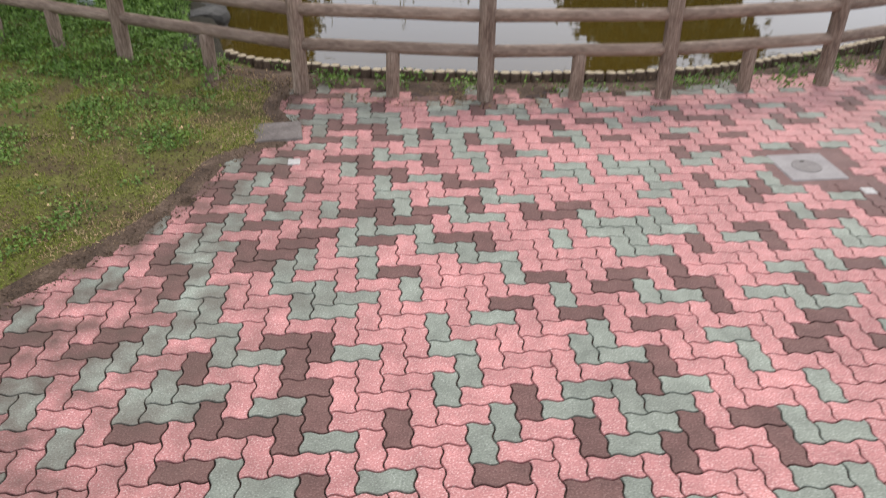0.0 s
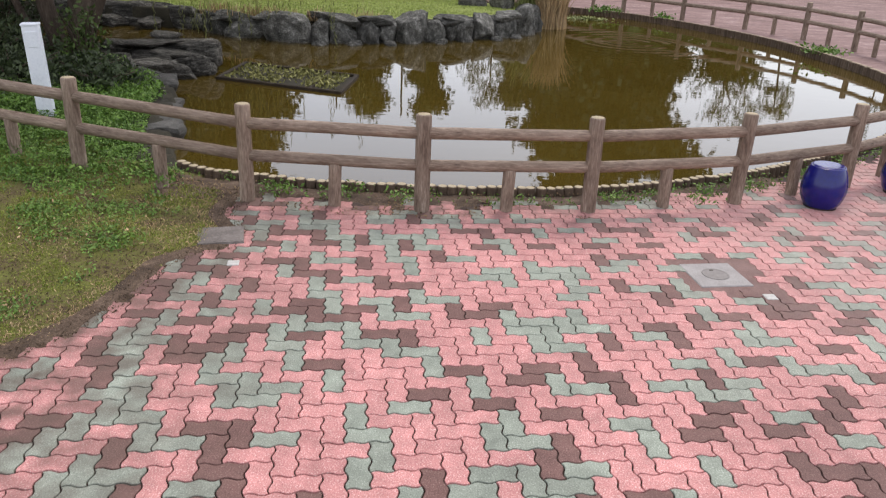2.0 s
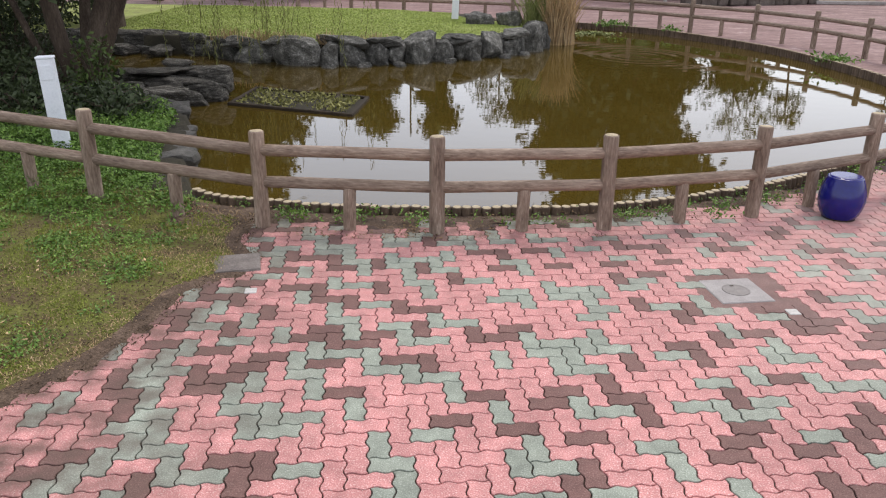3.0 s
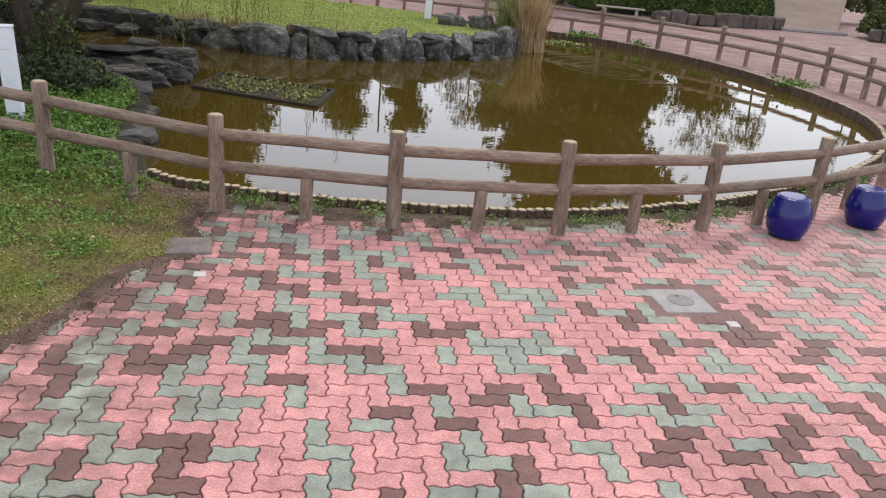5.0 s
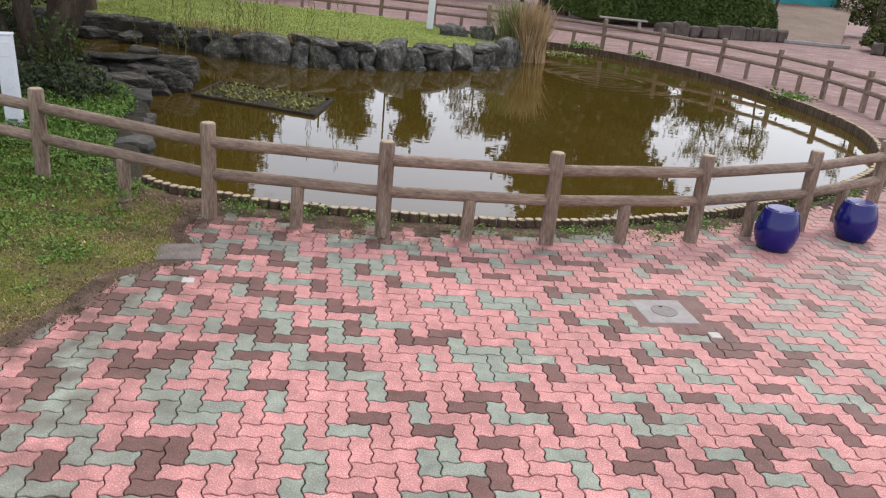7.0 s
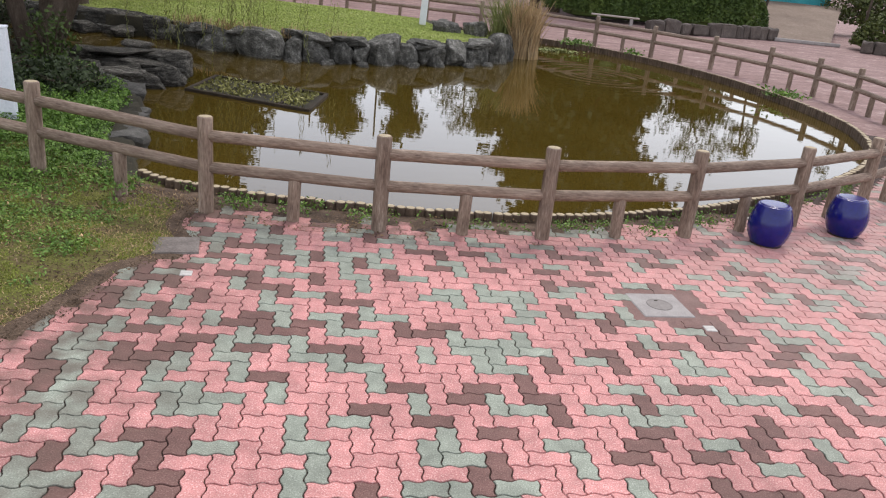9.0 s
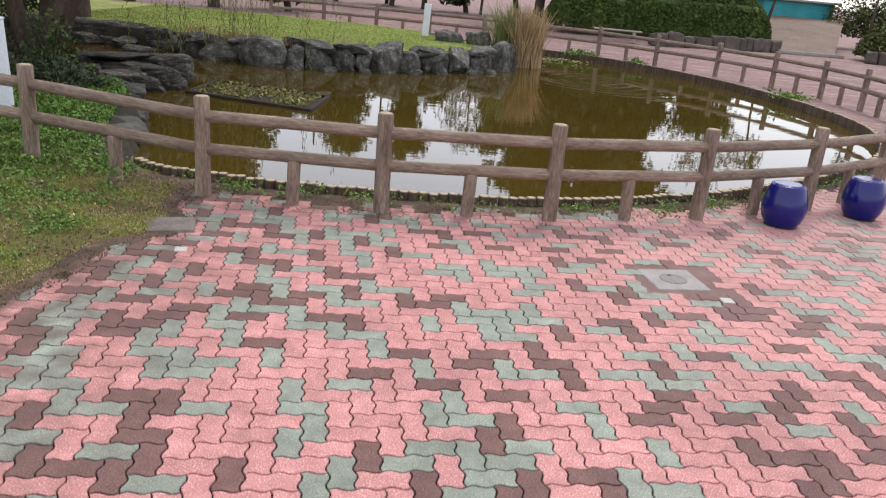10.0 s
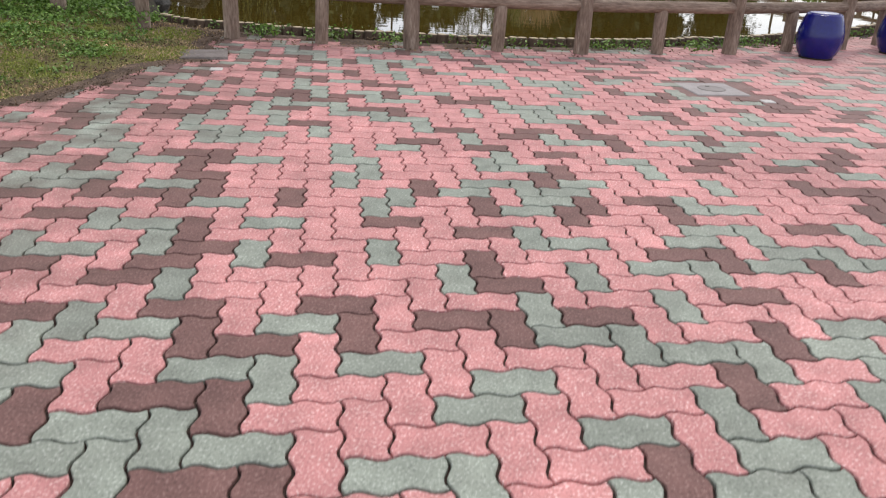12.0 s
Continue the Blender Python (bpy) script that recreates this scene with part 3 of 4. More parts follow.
fallen[:, 2] += 0.03
leaf_cloud("fallen_leaves", fallen, DRY, 0.018, "a few fallen straw-coloured leaves on the lawn", "fallen leaves", flat=3.0)
for x, y, n_, r_ in ((3.8, 24.1, 260, 0.4), (5.2, 22.9, 150, 0.22), (7.6, 17.6, 200, 0.35)):
    spots = [(x + random.gauss(0, r_ * 0.6), y + random.gauss(0, r_ * 0.5), random.uniform(0, 0.2) * random.random() + 0.02) for _ in range(n_)]
    leaf_cloud("weeds", spots, WEED, 0.05, "clump of weeds on the far edging logs", "weeds", flat=0.6)
lily = [(3.05 + random.gauss(0, 0.3), 22.9 + random.gauss(0, 0.16), WATER_Z + random.uniform(0.005, 0.06)) for _ in range(320)]
leaf_cloud("water_plants", lily, REEDGREEN, 0.055, "yellow-green water plants floating by the reeds", "water plants", flat=2.0)

# ---- rocks ----
def block(name, x, y, z, sx, sy, sz, rz, mat, label, group, seed, tilt=7, strata=0.0):
    """A blocky stone: a cube with rounded corners, broken faces and, where asked, ledges of bedding."""
    bm = bmesh.new()
    bmesh.ops.create_cube(bm, size=2)
    bmesh.ops.subdivide_edges(bm, edges=bm.edges[:], cuts=9, use_grid_fill=True)
    rnd = random.Random(seed)
    planes = [(Vector((rnd.gauss(0, 1), rnd.gauss(0, 1), rnd.gauss(0, 0.7))).normalized(), rnd.uniform(0.62, 0.95)) for _ in range(9)]
    shift = Vector((seed * 3.3, seed * 1.7, 0))
    for v in bm.verts:
        p = v.co.copy()
        k = (abs(p.x) ** 4.5 + abs(p.y) ** 4.5 + abs(p.z) ** 4.5) ** (1 / 4.5)
        p = p / k
        for nrm, d in planes:
            over = p.dot(nrm) - d
            if over > 0:
                p -= nrm * over * 0.9
        p *= 1 + 0.2 * noise.noise(p * 1.1 + shift) + 0.08 * noise.noise(p * 3.1 + shift) + 0.035 * noise.noise(p * 7.5 + shift)
        if strata:
            step = noise.noise((seed * 2.1, 0.3, math.floor((p.z + 0.25 * noise.noise(p * 0.9 + shift)) * 3.2) * 1.37))
            p.x *= 1 + strata * step
            p.y *= 1 + strata * step
        v.co = p
    me = bpy.data.meshes.new(name)
    bm.to_mesh(me)
    bm.free()
    me.materials.append(mat)
    ob = new(name, me)
    ob.matrix_basis = pose(x, y, z, rnd.uniform(-tilt, tilt), rnd.uniform(-tilt, tilt), rz) @ Matrix.Diagonal((sx, sy, sz, 1))
    return tagged(ob, label, "rock", group)


# the boulder bank: x, y of the foot, width, height above the water
BANK = [(-6.0, 17.0, 1.0, 0.46), (-5.3, 16.55, 1.0, 0.42), (-4.5, 16.2, 1.0, 0.46), (-3.7, 15.95, 0.95, 0.58), (-3.08, 16.0, 0.56, 0.52), (-2.56, 16.14, 0.66, 0.48),
        (-2.1, 16.16, 0.5, 0.5), (-1.72, 16.45, 0.42, 0.46), (-1.25, 16.65, 0.74, 0.76), (-0.8, 16.94, 0.5, 0.48), (-0.32, 17.4, 0.7, 0.5), (-0.09, 17.24, 0.32, 0.33),
        (0.3, 17.76, 0.54, 0.62), (0.82, 18.26, 0.6, 0.6), (1.24, 18.94, 0.5, 0.74), (1.42, 19.5, 0.6, 0.6), (1.3, 20.1, 0.6, 0.6)]
for i, (x, y, w, h) in enumerate(BANK):
    h *= 0.9
    label = "rough grey boulder in the bank across the water" if h > 0.4 else "small grey boulder at the foot of the bank"
    turn = -25 if x < -4.8 else 0 if x < -2.8 else 24 if x < 0.6 else 55
    d = 0.34 if h > 0.4 else 0.17
    block("boulder", x - 0.06, y + d * 0.7, WATER_Z + h * 0.5 - 0.1, w * 0.54, d, h * 0.5 + 0.1, turn, ROCK, label, "bank boulders", 500 + i)
for i, (x, y, z, sx, sz, turn) in enumerate([(-2.75, 16.4, 0.33, 0.66, 0.13, 4), (-1.95, 16.6, 0.31, 0.42, 0.11, 20), (-0.3, 17.62, 0.3, 0.5, 0.11, 30), (0.75, 18.55, 0.34, 0.42, 0.11, 50), (-4.1, 16.3, 0.3, 0.5, 0.12, -5), (-5.0, 16.6, 0.25, 0.5, 0.12, -25)]):
    block("boulder", x, y, z, sx, 0.32, sz, turn, ROCK, "flat grey capping stone on the bank", "bank boulders", 530 + i, 4)
for i, (x, y) in enumerate([(-3.0, 15.75), (-2.3, 15.95), (-1.6, 16.2), (-0.6, 16.85), (0.55, 17.75), (1.0, 18.3)]):
    block("boulder", x, y, WATER_Z, 0.16, 0.13, 0.09, i * 31, ROCK, "small grey boulder at the foot of the bank", "bank boulders", 540 + i)
block("boulder", -0.2, 21.0, 0.32, 0.4, 0.36, 0.34, 10, ROCK, "grey boulder on the grass mound", "bank boulders", 590)
block("boulder", 0.7, 20.9, 0.3, 0.36, 0.32, 0.32, 40, ROCK, "grey boulder on the grass mound", "bank boulders", 591)
# a stepped pile of bedded rock running out into the pond: x, y, z, half sizes, turn
PILE = [(-5.0, 12.6, 0.0, 0.85, 0.5, 0.26, -8), (-4.35, 12.35, -0.02, 0.6, 0.45, 0.2, 10), (-5.0, 12.5, 0.29, 0.7, 0.32, 0.075, -14), (-4.45, 12.75, 0.26, 0.62, 0.36, 0.1, -6),
        (-4.1, 12.7, 0.16, 0.38, 0.4, 0.24, 15), (-3.98, 12.1, 0.02, 0.24, 0.2, 0.24, 40), (-4.75, 12.1, 0.14, 0.6, 0.3, 0.09, -18), (-4.4, 12.2, 0.2, 0.42, 0.24, 0.06, 8),
        (-4.7, 11.7, -0.02, 0.6, 0.36, 0.2, -6), (-4.2, 11.8, -0.04, 0.36, 0.26, 0.17, 12), (-5.3, 11.9, 0.08, 0.5, 0.3, 0.12, 5), (-4.85, 12.85, 0.38, 0.4, 0.22, 0.05, -10),
        (-5.4, 12.9, 0.1, 0.5, 0.4, 0.2, 0)]
for i, (x, y, z, sx, sy, sz, turn) in enumerate(PILE):
    block("rock", x - 0.15, y, z - 0.03, sx * 0.84, sy * 0.84, sz * 0.9, turn, DARKROCK, "dark flat layered rock at the pond's edge", "dark bank rocks", 600 + i, 8, 0.1)
for i, (x, y, z, sx, sy, sz, turn) in enumerate([(-4.55, 10.95, -0.02, 0.42, 0.34, 0.2, 0), (-4.15, 10.45, -0.04, 0.4, 0.36, 0.19, 20), (-4.05, 9.8, -0.08, 0.42, 0.42, 0.17, -10), (-3.75, 9.0, -0.1, 0.42, 0.55, 0.2, 12), (-3.4, 8.2, -0.1, 0.42, 0.5, 0.19, -8), (-3.7, 9.6, -0.1, 0.26, 0.3, 0.13, 30)]):
    block("rock", x, y, z, sx, sy, sz, turn, SHOREROCK, "smooth grey rock on the near shore of the pond", "shore rocks", 640 + i, 5)
for i, (x, y, sx, sz) in enumerate([(-8.9, 17.5, 0.7, 0.42), (-7.9, 17.6, 0.75, 0.4), (-7.0, 17.55, 0.72, 0.44), (-6.3, 17.4, 0.5, 0.36), (-7.75, 17.0, 0.34, 0.16), (-7.0, 16.95, 0.3, 0.2)]):
    block("rock", x, y, -0.06, sx, 0.45, sz, i * 9 % 25 - 10, DARKROCK, "dark rock along the narrow inlet", "dark bank rocks", 650 + i, 5, 0.1)

tufts = []
for x, y, n in ((-5.4, 16.9, 90), (-4.6, 16.5, 120), (-4.0, 16.35, 90), (-3.1, 16.35, 110), (-2.2, 16.75, 60)):
    tufts += [(x + random.gauss(0, 0.2), y + random.gauss(0, 0.07), 0.22 + random.uniform(0, 0.1)) for _ in range(n)]
blades("dry_grass", tufts, DRY, 0.3, 1.2, 0.007, "tufts of dry straw-coloured grass among the bank's boulders", "grass")

# flat stone at the corner of the lawn
stone_bm = box_bm(0.36, 0.33, 0.07, 0.02, seg=2)
for v in stone_bm.verts:
    v.co += Vector((noise.noise(v.co * 9), noise.noise(v.co * 9 + Vector((5, 0, 0))), 0)) * 0.05
slab = part("stone_slab", stone_bm, SLAB, None, "", pose(-1.52, 5.29, -0.016, 0, 0, 20))
tagged(slab, "flat grey stone slab sunk at the lawn's corner", "stone")


# ---- glazed pots ----
def pot(x, y, turn):
    p = empty("ceramic_stool", "glossy cobalt-blue glazed barrel stool on the paving", "stool", pose(x, y, 0.002, 0, 0, turn), "blue stools")
    v, f = lathe([(0.134, 0.0), (0.147, 0.012), (0.172, 0.05), (0.192, 0.105), (0.203, 0.16), (0.204, 0.20), (0.198, 0.25), (0.186, 0.30), (0.17, 0.35), (0.158, 0.38), (0.154, 0.392), (0.146, 0.397), (0.14, 0.395)], 40)
    body = put("body", mesh_of("body", v, f, BLUE, True), p)
    v, f = lathe([(0.142, 0.390), (0.140, 0.402), (0.13, 0.405), (0.11, 0.405)], 40)
    put("seat_top", mesh_of("seat_top", v, f, BLUE, True), p, None, "flat glazed top catching the sky")
    v, f = lathe([(0.147, -0.002), (0.147, 0.012), (0.14, 0.014)], 40)
    put("foot_ring", mesh_of("foot_ring", v, f, WET, True), body, None, "dark unglazed foot ring")
    return p


pot(3.67, 6.98, 0)
pot(4.67, 7.56, 40)

# ---- manhole, marker plates ----
LAT_W, LAT_A, LAT_U, LAT_V = 0.1125, radians(11.3), -0.12, 3.16


def lattice(u, v):
    x, y = (u - LAT_U) * LAT_W, (v - LAT_V) * LAT_W
    return x * math.cos(LAT_A) - y * math.sin(LAT_A), x * math.sin(LAT_A) + y * math.cos(LAT_A)


MAN = (2.255, 5.18)
man = empty("manhole", "square concrete manhole cover with a round iron lid", "manhole cover", pose(MAN[0], MAN[1], 0, 0, 0, 12.5))
part("apron", box_bm(0.84, 0.78, 0.05, 0.004, (0.06, 0.0, -0.031)), BROWN, man, "brown mortar surround")
part("frame", box_bm(0.405, 0.405, 0.05, 0.006, (0, 0, -0.023)), CONCRETE, man)
v, f = lathe([(0.10, -0.01), (0.10, 0.005), (0.092, 0.006), (0.088, 0.004), (0.06, 0.004)], 32)
lid = put("lid", mesh_of("lid", v, f, material("worn_iron", [(0.16, 0.14, 0.125), (0.26, 0.235, 0.215)], 20, 120, 0.7, 0.3, 0.003), True), man, None, "worn round lid")
part("lifting_slot", box_bm(0.03, 0.012, 0.006, 0.002, (0, 0.07, 0.004)), WET, lid)
for x, y, rz in ((-1.27, 4.80, 12), (2.555, 4.845, 8)):
    t = part("marker_plate", box_bm(0.085, 0.085, 0.02, 0.004), PLATE, None, "", pose(x, y, -0.004, 0, 0, rz))
    tagged(t, "small pale square marker plate set in the paving", "marker plate", "marker plates")


# ---- white posts ----
def white_post(x, y, z, w, h, label, rz=0, lean=0):
    p = empty("sign_post", label, "post", pose(x, y, z, 0, lean, rz))
    shaft = part("shaft", box_bm(w, w * 0.6, h, 0.012, (0, 0, h / 2), 2), WHITE, p)
    part("cap", box_bm(w * 1.06, w * 0.68, 0.03, 0.008, (0, 0, h + 0.012)), WHITE, p)
    part("recess", box_bm(w * 0.7, 0.012, 0.16, 0.003, (0, -w * 0.3, h - 0.14)), WHITE, shaft, "shallow raised panel")
    return p


white_post(-4.36, 8.0, 0.07, 0.17, 1.05, "white square post standing in the weeds behind the fence", 15, -2)
white_post(-0.8, 21.6, 0.34, 0.18, 0.8, "white square post on the grass mound", 5, 2)


# ---- floating planter ----
tray = empty("floating_planter", "dark wooden frame floating on the pond with small plants", "planter", pose(-2.73, 12.22, WATER_Z, 0, 0, -16))


def skewed(bm):
    """The frame has sagged out of square."""
    for q in bm.verts:
        q.co.x -= 0.27 * q.co.y
    return bm


for name, sx, sy, x, y in (("front_board", 2.18, 0.07, 0, -0.66), ("back_board", 2.18, 0.07, 0, 0.66), ("side_board", 0.07, 1.25, 1.055, 0), ("side_board", 0.07, 1.25, -1.055, 0), ("cross_bar", 0.06, 1.25, 0.55, 0)):
    part(name, skewed(box_bm(sx, sy, 0.09, 0.012, (x, y, 0.0))), WET, tray)
part("mud", skewed(box_bm(2.0, 1.24, 0.05, 0.0, (0, 0, -0.022))), SHADESOIL, tray)
tp = []
while len(tp) < 1300:
    q = (random.uniform(-0.95, 0.95), random.uniform(-0.6, 0.6))
    if noise.noise((q[0] * 2.2, q[1] * 2.2, 4)) + 0.3 > random.uniform(-0.2, 0.6):
        tp.append((q[0] - 0.27 * q[1], q[1], 0.015 + random.uniform(0, 0.06)))
leaf_cloud("foliage", tp, material("pond_leaf", [(0.08, 0.08, 0.02), (0.19, 0.18, 0.05), (0.36, 0.34, 0.13)], 4, 30, 0.7, 0, island=0.4), 0.032, "sparse yellow-green water plants", "", tray, flat=0.6)

# ---- reeds ----
reeds = empty("reed_clump", "tall clump of dry tan reeds at the water's edge", "reeds", pose(1.92, 20.55, WATER_Z))


def reed_blades(name, n, mat, r, h0, h1, droop, label, off=(0, 0)):
    v, f = [], []
    for _ in range(n):
        a, q = random.uniform(0, 6.283), r * math.sqrt(random.random())
        x, y = off[0] + q * math.cos(a), off[1] + q * math.sin(a)
        h = random.uniform(h0, h1)
        out = random.uniform(0.05, 1) * droop
        b = random.uniform(0, 6.283)
        w = random.uniform(0.011, 0.022)
        c = random.uniform(0, 6.283)
        sx, sy = w * math.cos(c), w * math.sin(c)
        o = len(v)
        for i in range(5):
            s = i / 4
            d = out * h * s * s
            z = h * s * (1 - 0.25 * out * s)
            k = 1 - 0.8 * s
            v += [(x + d * math.cos(b) - sx * k, y + d * math.sin(b) - sy * k, z), (x + d * math.cos(b) + sx * k, y + d * math.sin(b) + sy * k, z)]
            if i:
                f.append((o + 2 * i - 2, o + 2 * i - 1, o + 2 * i + 1, o + 2 * i))
    tagged(put(name, mesh_of(name, v, f, mat), reeds, None, label), kind="stuff")


reed_blades("dry_foliage", 480, DRY, 0.34, 0.9, 1.6, 0.34, "dry tan stems")
reed_blades("dead_foliage", 260, DRY, 0.4, 0.7, 1.5, 0.6, "drooping dead leaves")
reed_blades("green_foliage", 420, REEDGREEN, 0.4, 0.9, 1.7, 0.55, "yellow-green leaves", (-0.5, 0.35))



# ---- trees ----
def branch_tube(v, f, pts, radii, sides=7):
    o = len(v)
    for i, (p, r) in enumerate(zip(pts, radii)):
        d = (pts[min(i + 1, len(pts) - 1)] - pts[max(i - 1, 0)]).normalized()
        u = d.orthogonal().normalized()
        w = d.cross(u)
        for k in range(sides):
            a = 2 * math.pi * k / sides
            v.append(p + (u * math.cos(a) + w * math.sin(a)) * r)
    for i in range(len(pts) - 1):
        for k in range(sides):
            k2 = (k + 1) % sides
            f.append((o + i * sides + k, o + i * sides + k2, o + (i + 1) * sides + k2, o + (i + 1) * sides + k))


def tree(x, y, z, h, spread, label, leaves=5000, leaf=0.12, mat=None, bare=False, trunk_r=0.16, seed=0, low=0.25, lean=(0, 0), stems=1, droop=0.0, leans=()):
    """A tree: tapered trunk, limbs and twigs in one mesh, and a crown of many small leaves round the twigs."""
    rnd = random.Random(seed)
    t = empty("tree", label, "tree", pose(x, y, z))
    v, f, tips = [], [], []

    def grow(p, d, length, r, level):
        pts, rad = [p], [r]
        n = 5
        for i in range(n):
            d = (d + Vector((rnd.gauss(0, 0.13), rnd.gauss(0, 0.13), rnd.gauss(0, 0.08) + (0.06 if level < 2 else -droop)))).normalized()
            p = p + d * length / n
            pts.append(p)
            rad.append(r * (1 - 0.62 * (i + 1) / n))
            if level < 3 and (level > 0 or p.z > h * low):
                for _ in range(2 if level < 2 else 1):
                    a = rnd.uniform(0, 6.283)
                    side = d.orthogonal().normalized()
                    side.rotate(Matrix.Rotation(a, 3, d))
                    nd = (d * rnd.uniform(0.35, 0.8) + side * rnd.uniform(0.6, 1.0)).normalized()
                    if level == 0:
                        nd = Vector((nd.x, nd.y, abs(nd.z) * 0.8 + 0.15)).normalized()
                    grow(p, nd, spread * (0.85, 0.5, 0.28)[level] * rnd.uniform(0.6, 1.15) * (1 - 0.35 * i / n), rad[-1] * 0.6, level + 1)
            if level >= 2:
                tips.append(p)
        branch_tube(v, f, pts, rad, 8 if level == 0 else 5 if level == 1 else 3)

    for s in range(stems):
        a = 2.1 * s + seed
        off = 0.0 if stems == 1 else 0.35
        if leans:
            lx, ly, rr = leans[s]
            grow(Vector((lx * 0.15, ly * 0.15, -0.2)), Vector((lx, ly, 1)).normalized(), h * 0.8, trunk_r * rr, 0)
            continue
        grow(Vector((off * math.cos(a), off * math.sin(a), -0.2)), Vector((lean[0] + off * 0.5 * math.cos(a), lean[1] + off * 0.5 * math.sin(a), 1)).normalized(), h * 0.8, trunk_r, 0)
    put("trunk", mesh_of("trunk", v, f, BARK, True), t)
    if leaves and tips:
        spots = []
        for _ in range(leaves):
            p = rnd.choice(tips)
            q = 0.16 * spread * (0.5 if bare else 1)
            spots.append((p.x + rnd.gauss(0, q), p.y + rnd.gauss(0, q), max(0.4 if low < 0.2 else h * 0.24, p.z + rnd.gauss(0, q * 0.8) - droop * 2 * rnd.random())))
        leaf_cloud("crown", spots, mat or LEAF, leaf, "", "", t, kind="", flat=0.3)
    return t


# a thin, half-bare tree shows sky between its twigs
tree(0.6, 45.0, 0, 8.2, 2.0, "thinly leaved young tree beyond the far fence", 1700, 0.11, LEAF, True, 0.08, seed=52, low=0.3)

# the trees round the pond, seen mostly as mirror images in the water
tree(4.25, 38.6, 0, 13.0, 2.7, "tall dense dark evergreen tree behind the hedge", 10000, 0.26, DARKLEAF, trunk_r=0.3, seed=3, low=0.06)
tree(3.3, 38.9, 0, 12.5, 1.6, "tall narrow dark evergreen tree behind the hedge", 9000, 0.24, DARKLEAF, trunk_r=0.25, seed=22, low=0.06)
tree(7.2, 39.2, 0, 12.5, 2.7, "tall dense dark evergreen tree behind the hedge", 10000, 0.26, DARKLEAF, trunk_r=0.3, seed=4, low=0.06)
tree(6.0, 41.0, 0, 14.0, 2.9, "tall dense dark evergreen tree behind the hedge", 8000, 0.26, DARKLEAF, trunk_r=0.3, seed=21, low=0.06)
for x, y, h, sp, seed_ in ((-0.2, 46.0, 4.6, 1.7, 5), (-2.6, 45.6, 9.0, 1.6, 6), (-4.5, 46.5, 4.8, 1.5, 31), (-7.2, 33.0, 4.4, 1.5, 34), (-7.5, 45.4, 9.2, 1.9, 7), (-8.9, 46.0, 6.8, 2.1, 32), (2.7, 46.5, 9.6, 1.5, 12), (11.2, 48.5, 6.2, 1.8, 33)):
    tree(x, y, 0, h, sp, "leafy green tree in a row beyond the far fence", 6000, 0.19, LEAF, seed=seed_, low=0.06)
tree(-9.7, 31.2, 0, 12.0, 2.3, "tall dense dark tree beyond the mound", 12000, 0.22, DARKLEAF, trunk_r=0.25, seed=41, low=0.06)
tree(-12.6, 30.2, 0, 12.5, 2.6, "tall dense dark tree beyond the mound", 12000, 0.22, DARKLEAF, trunk_r=0.25, seed=42, low=0.06)
tree(11.0, 38.6, 0, 7.6, 2.1, "thinly leaved tree with a winding trunk behind the hedge", 950, 0.1, LEAF, True, 0.13, seed=8, low=0.4)
tree(9.6, 39.6, 0, 4.5, 1.6, "low dense leafy tree behind the hedge", 6000, 0.17, DARKLEAF, seed=61, low=0.06)
tree(12.0, 40.2, 0, 4.3, 1.5, "low dense leafy tree behind the hedge", 6000, 0.17, LEAF, seed=62, low=0.06)
tree(14.2, 39.4, 0, 7.0, 1.3, "thinly leaved tree with a winding trunk behind the hedge", 600, 0.11, LEAF, True, 0.09, seed=18, low=0.5)
tree(18.2, 37.2, 0, 7.4, 0.9, "nearly bare young tree with a thin trunk behind the bush", 120, 0.1, LEAF, True, 0.07, seed=9, low=0.6)
tree(-8.6, 18.4, 0.4, 7.6, 3.1, "large willow on the grass mound", 20000, 0.14, LEAF, False, 0.22, seed=16, low=0.34, droop=0.12)
tree(-10.2, 18.6, 0.3, 8.0, 3.0, "large leafy tree on the grass mound", 14000, 0.15, DARKLEAF, False, 0.22, seed=17, low=0.3)
tree(-6.2, 12.05, 0.0, 6.4, 2.8, "leaning many-stemmed tree on the near bank with a dark trunk", 15000, 0.1, DARKLEAF, False, 0.19, seed=10, low=0.27, stems=5, leans=((0.62, -0.05, 0.62), (0.0, 0.06, 0.85), (-0.42, 0.08, 0.8), (-1.0, 0.1, 0.36), (0.1, 0.5, 0.6)))
tree(-10.5, 12.5, 0, 7.5, 2.8, "dark leafy tree behind the bank", 9000, 0.13, DARKLEAF, seed=11, low=0.1)


# slim lamp poles beyond the far fence
for x, h in ((-4.72, 8.5), (-8.6, 8.2)):
    pole = empty("lamp_pole", "slim dark metal pole beyond the far fence", "pole", pose(x, 46.0, 0), "slim poles")
    v, f = lathe([(0.11, 0), (0.1, 0.5), (0.06, 0.6), (0.05, h - 0.05), (0.045, h)], 12)
    put("shaft", mesh_of("shaft", v, f, WET, True), pole)
    v, f = lathe([(0.17, 0), (0.17, 0.05), (0.12, 0.07)], 12)
    put("base_plate", mesh_of("base_plate", v, f, CONCRETE), pole)


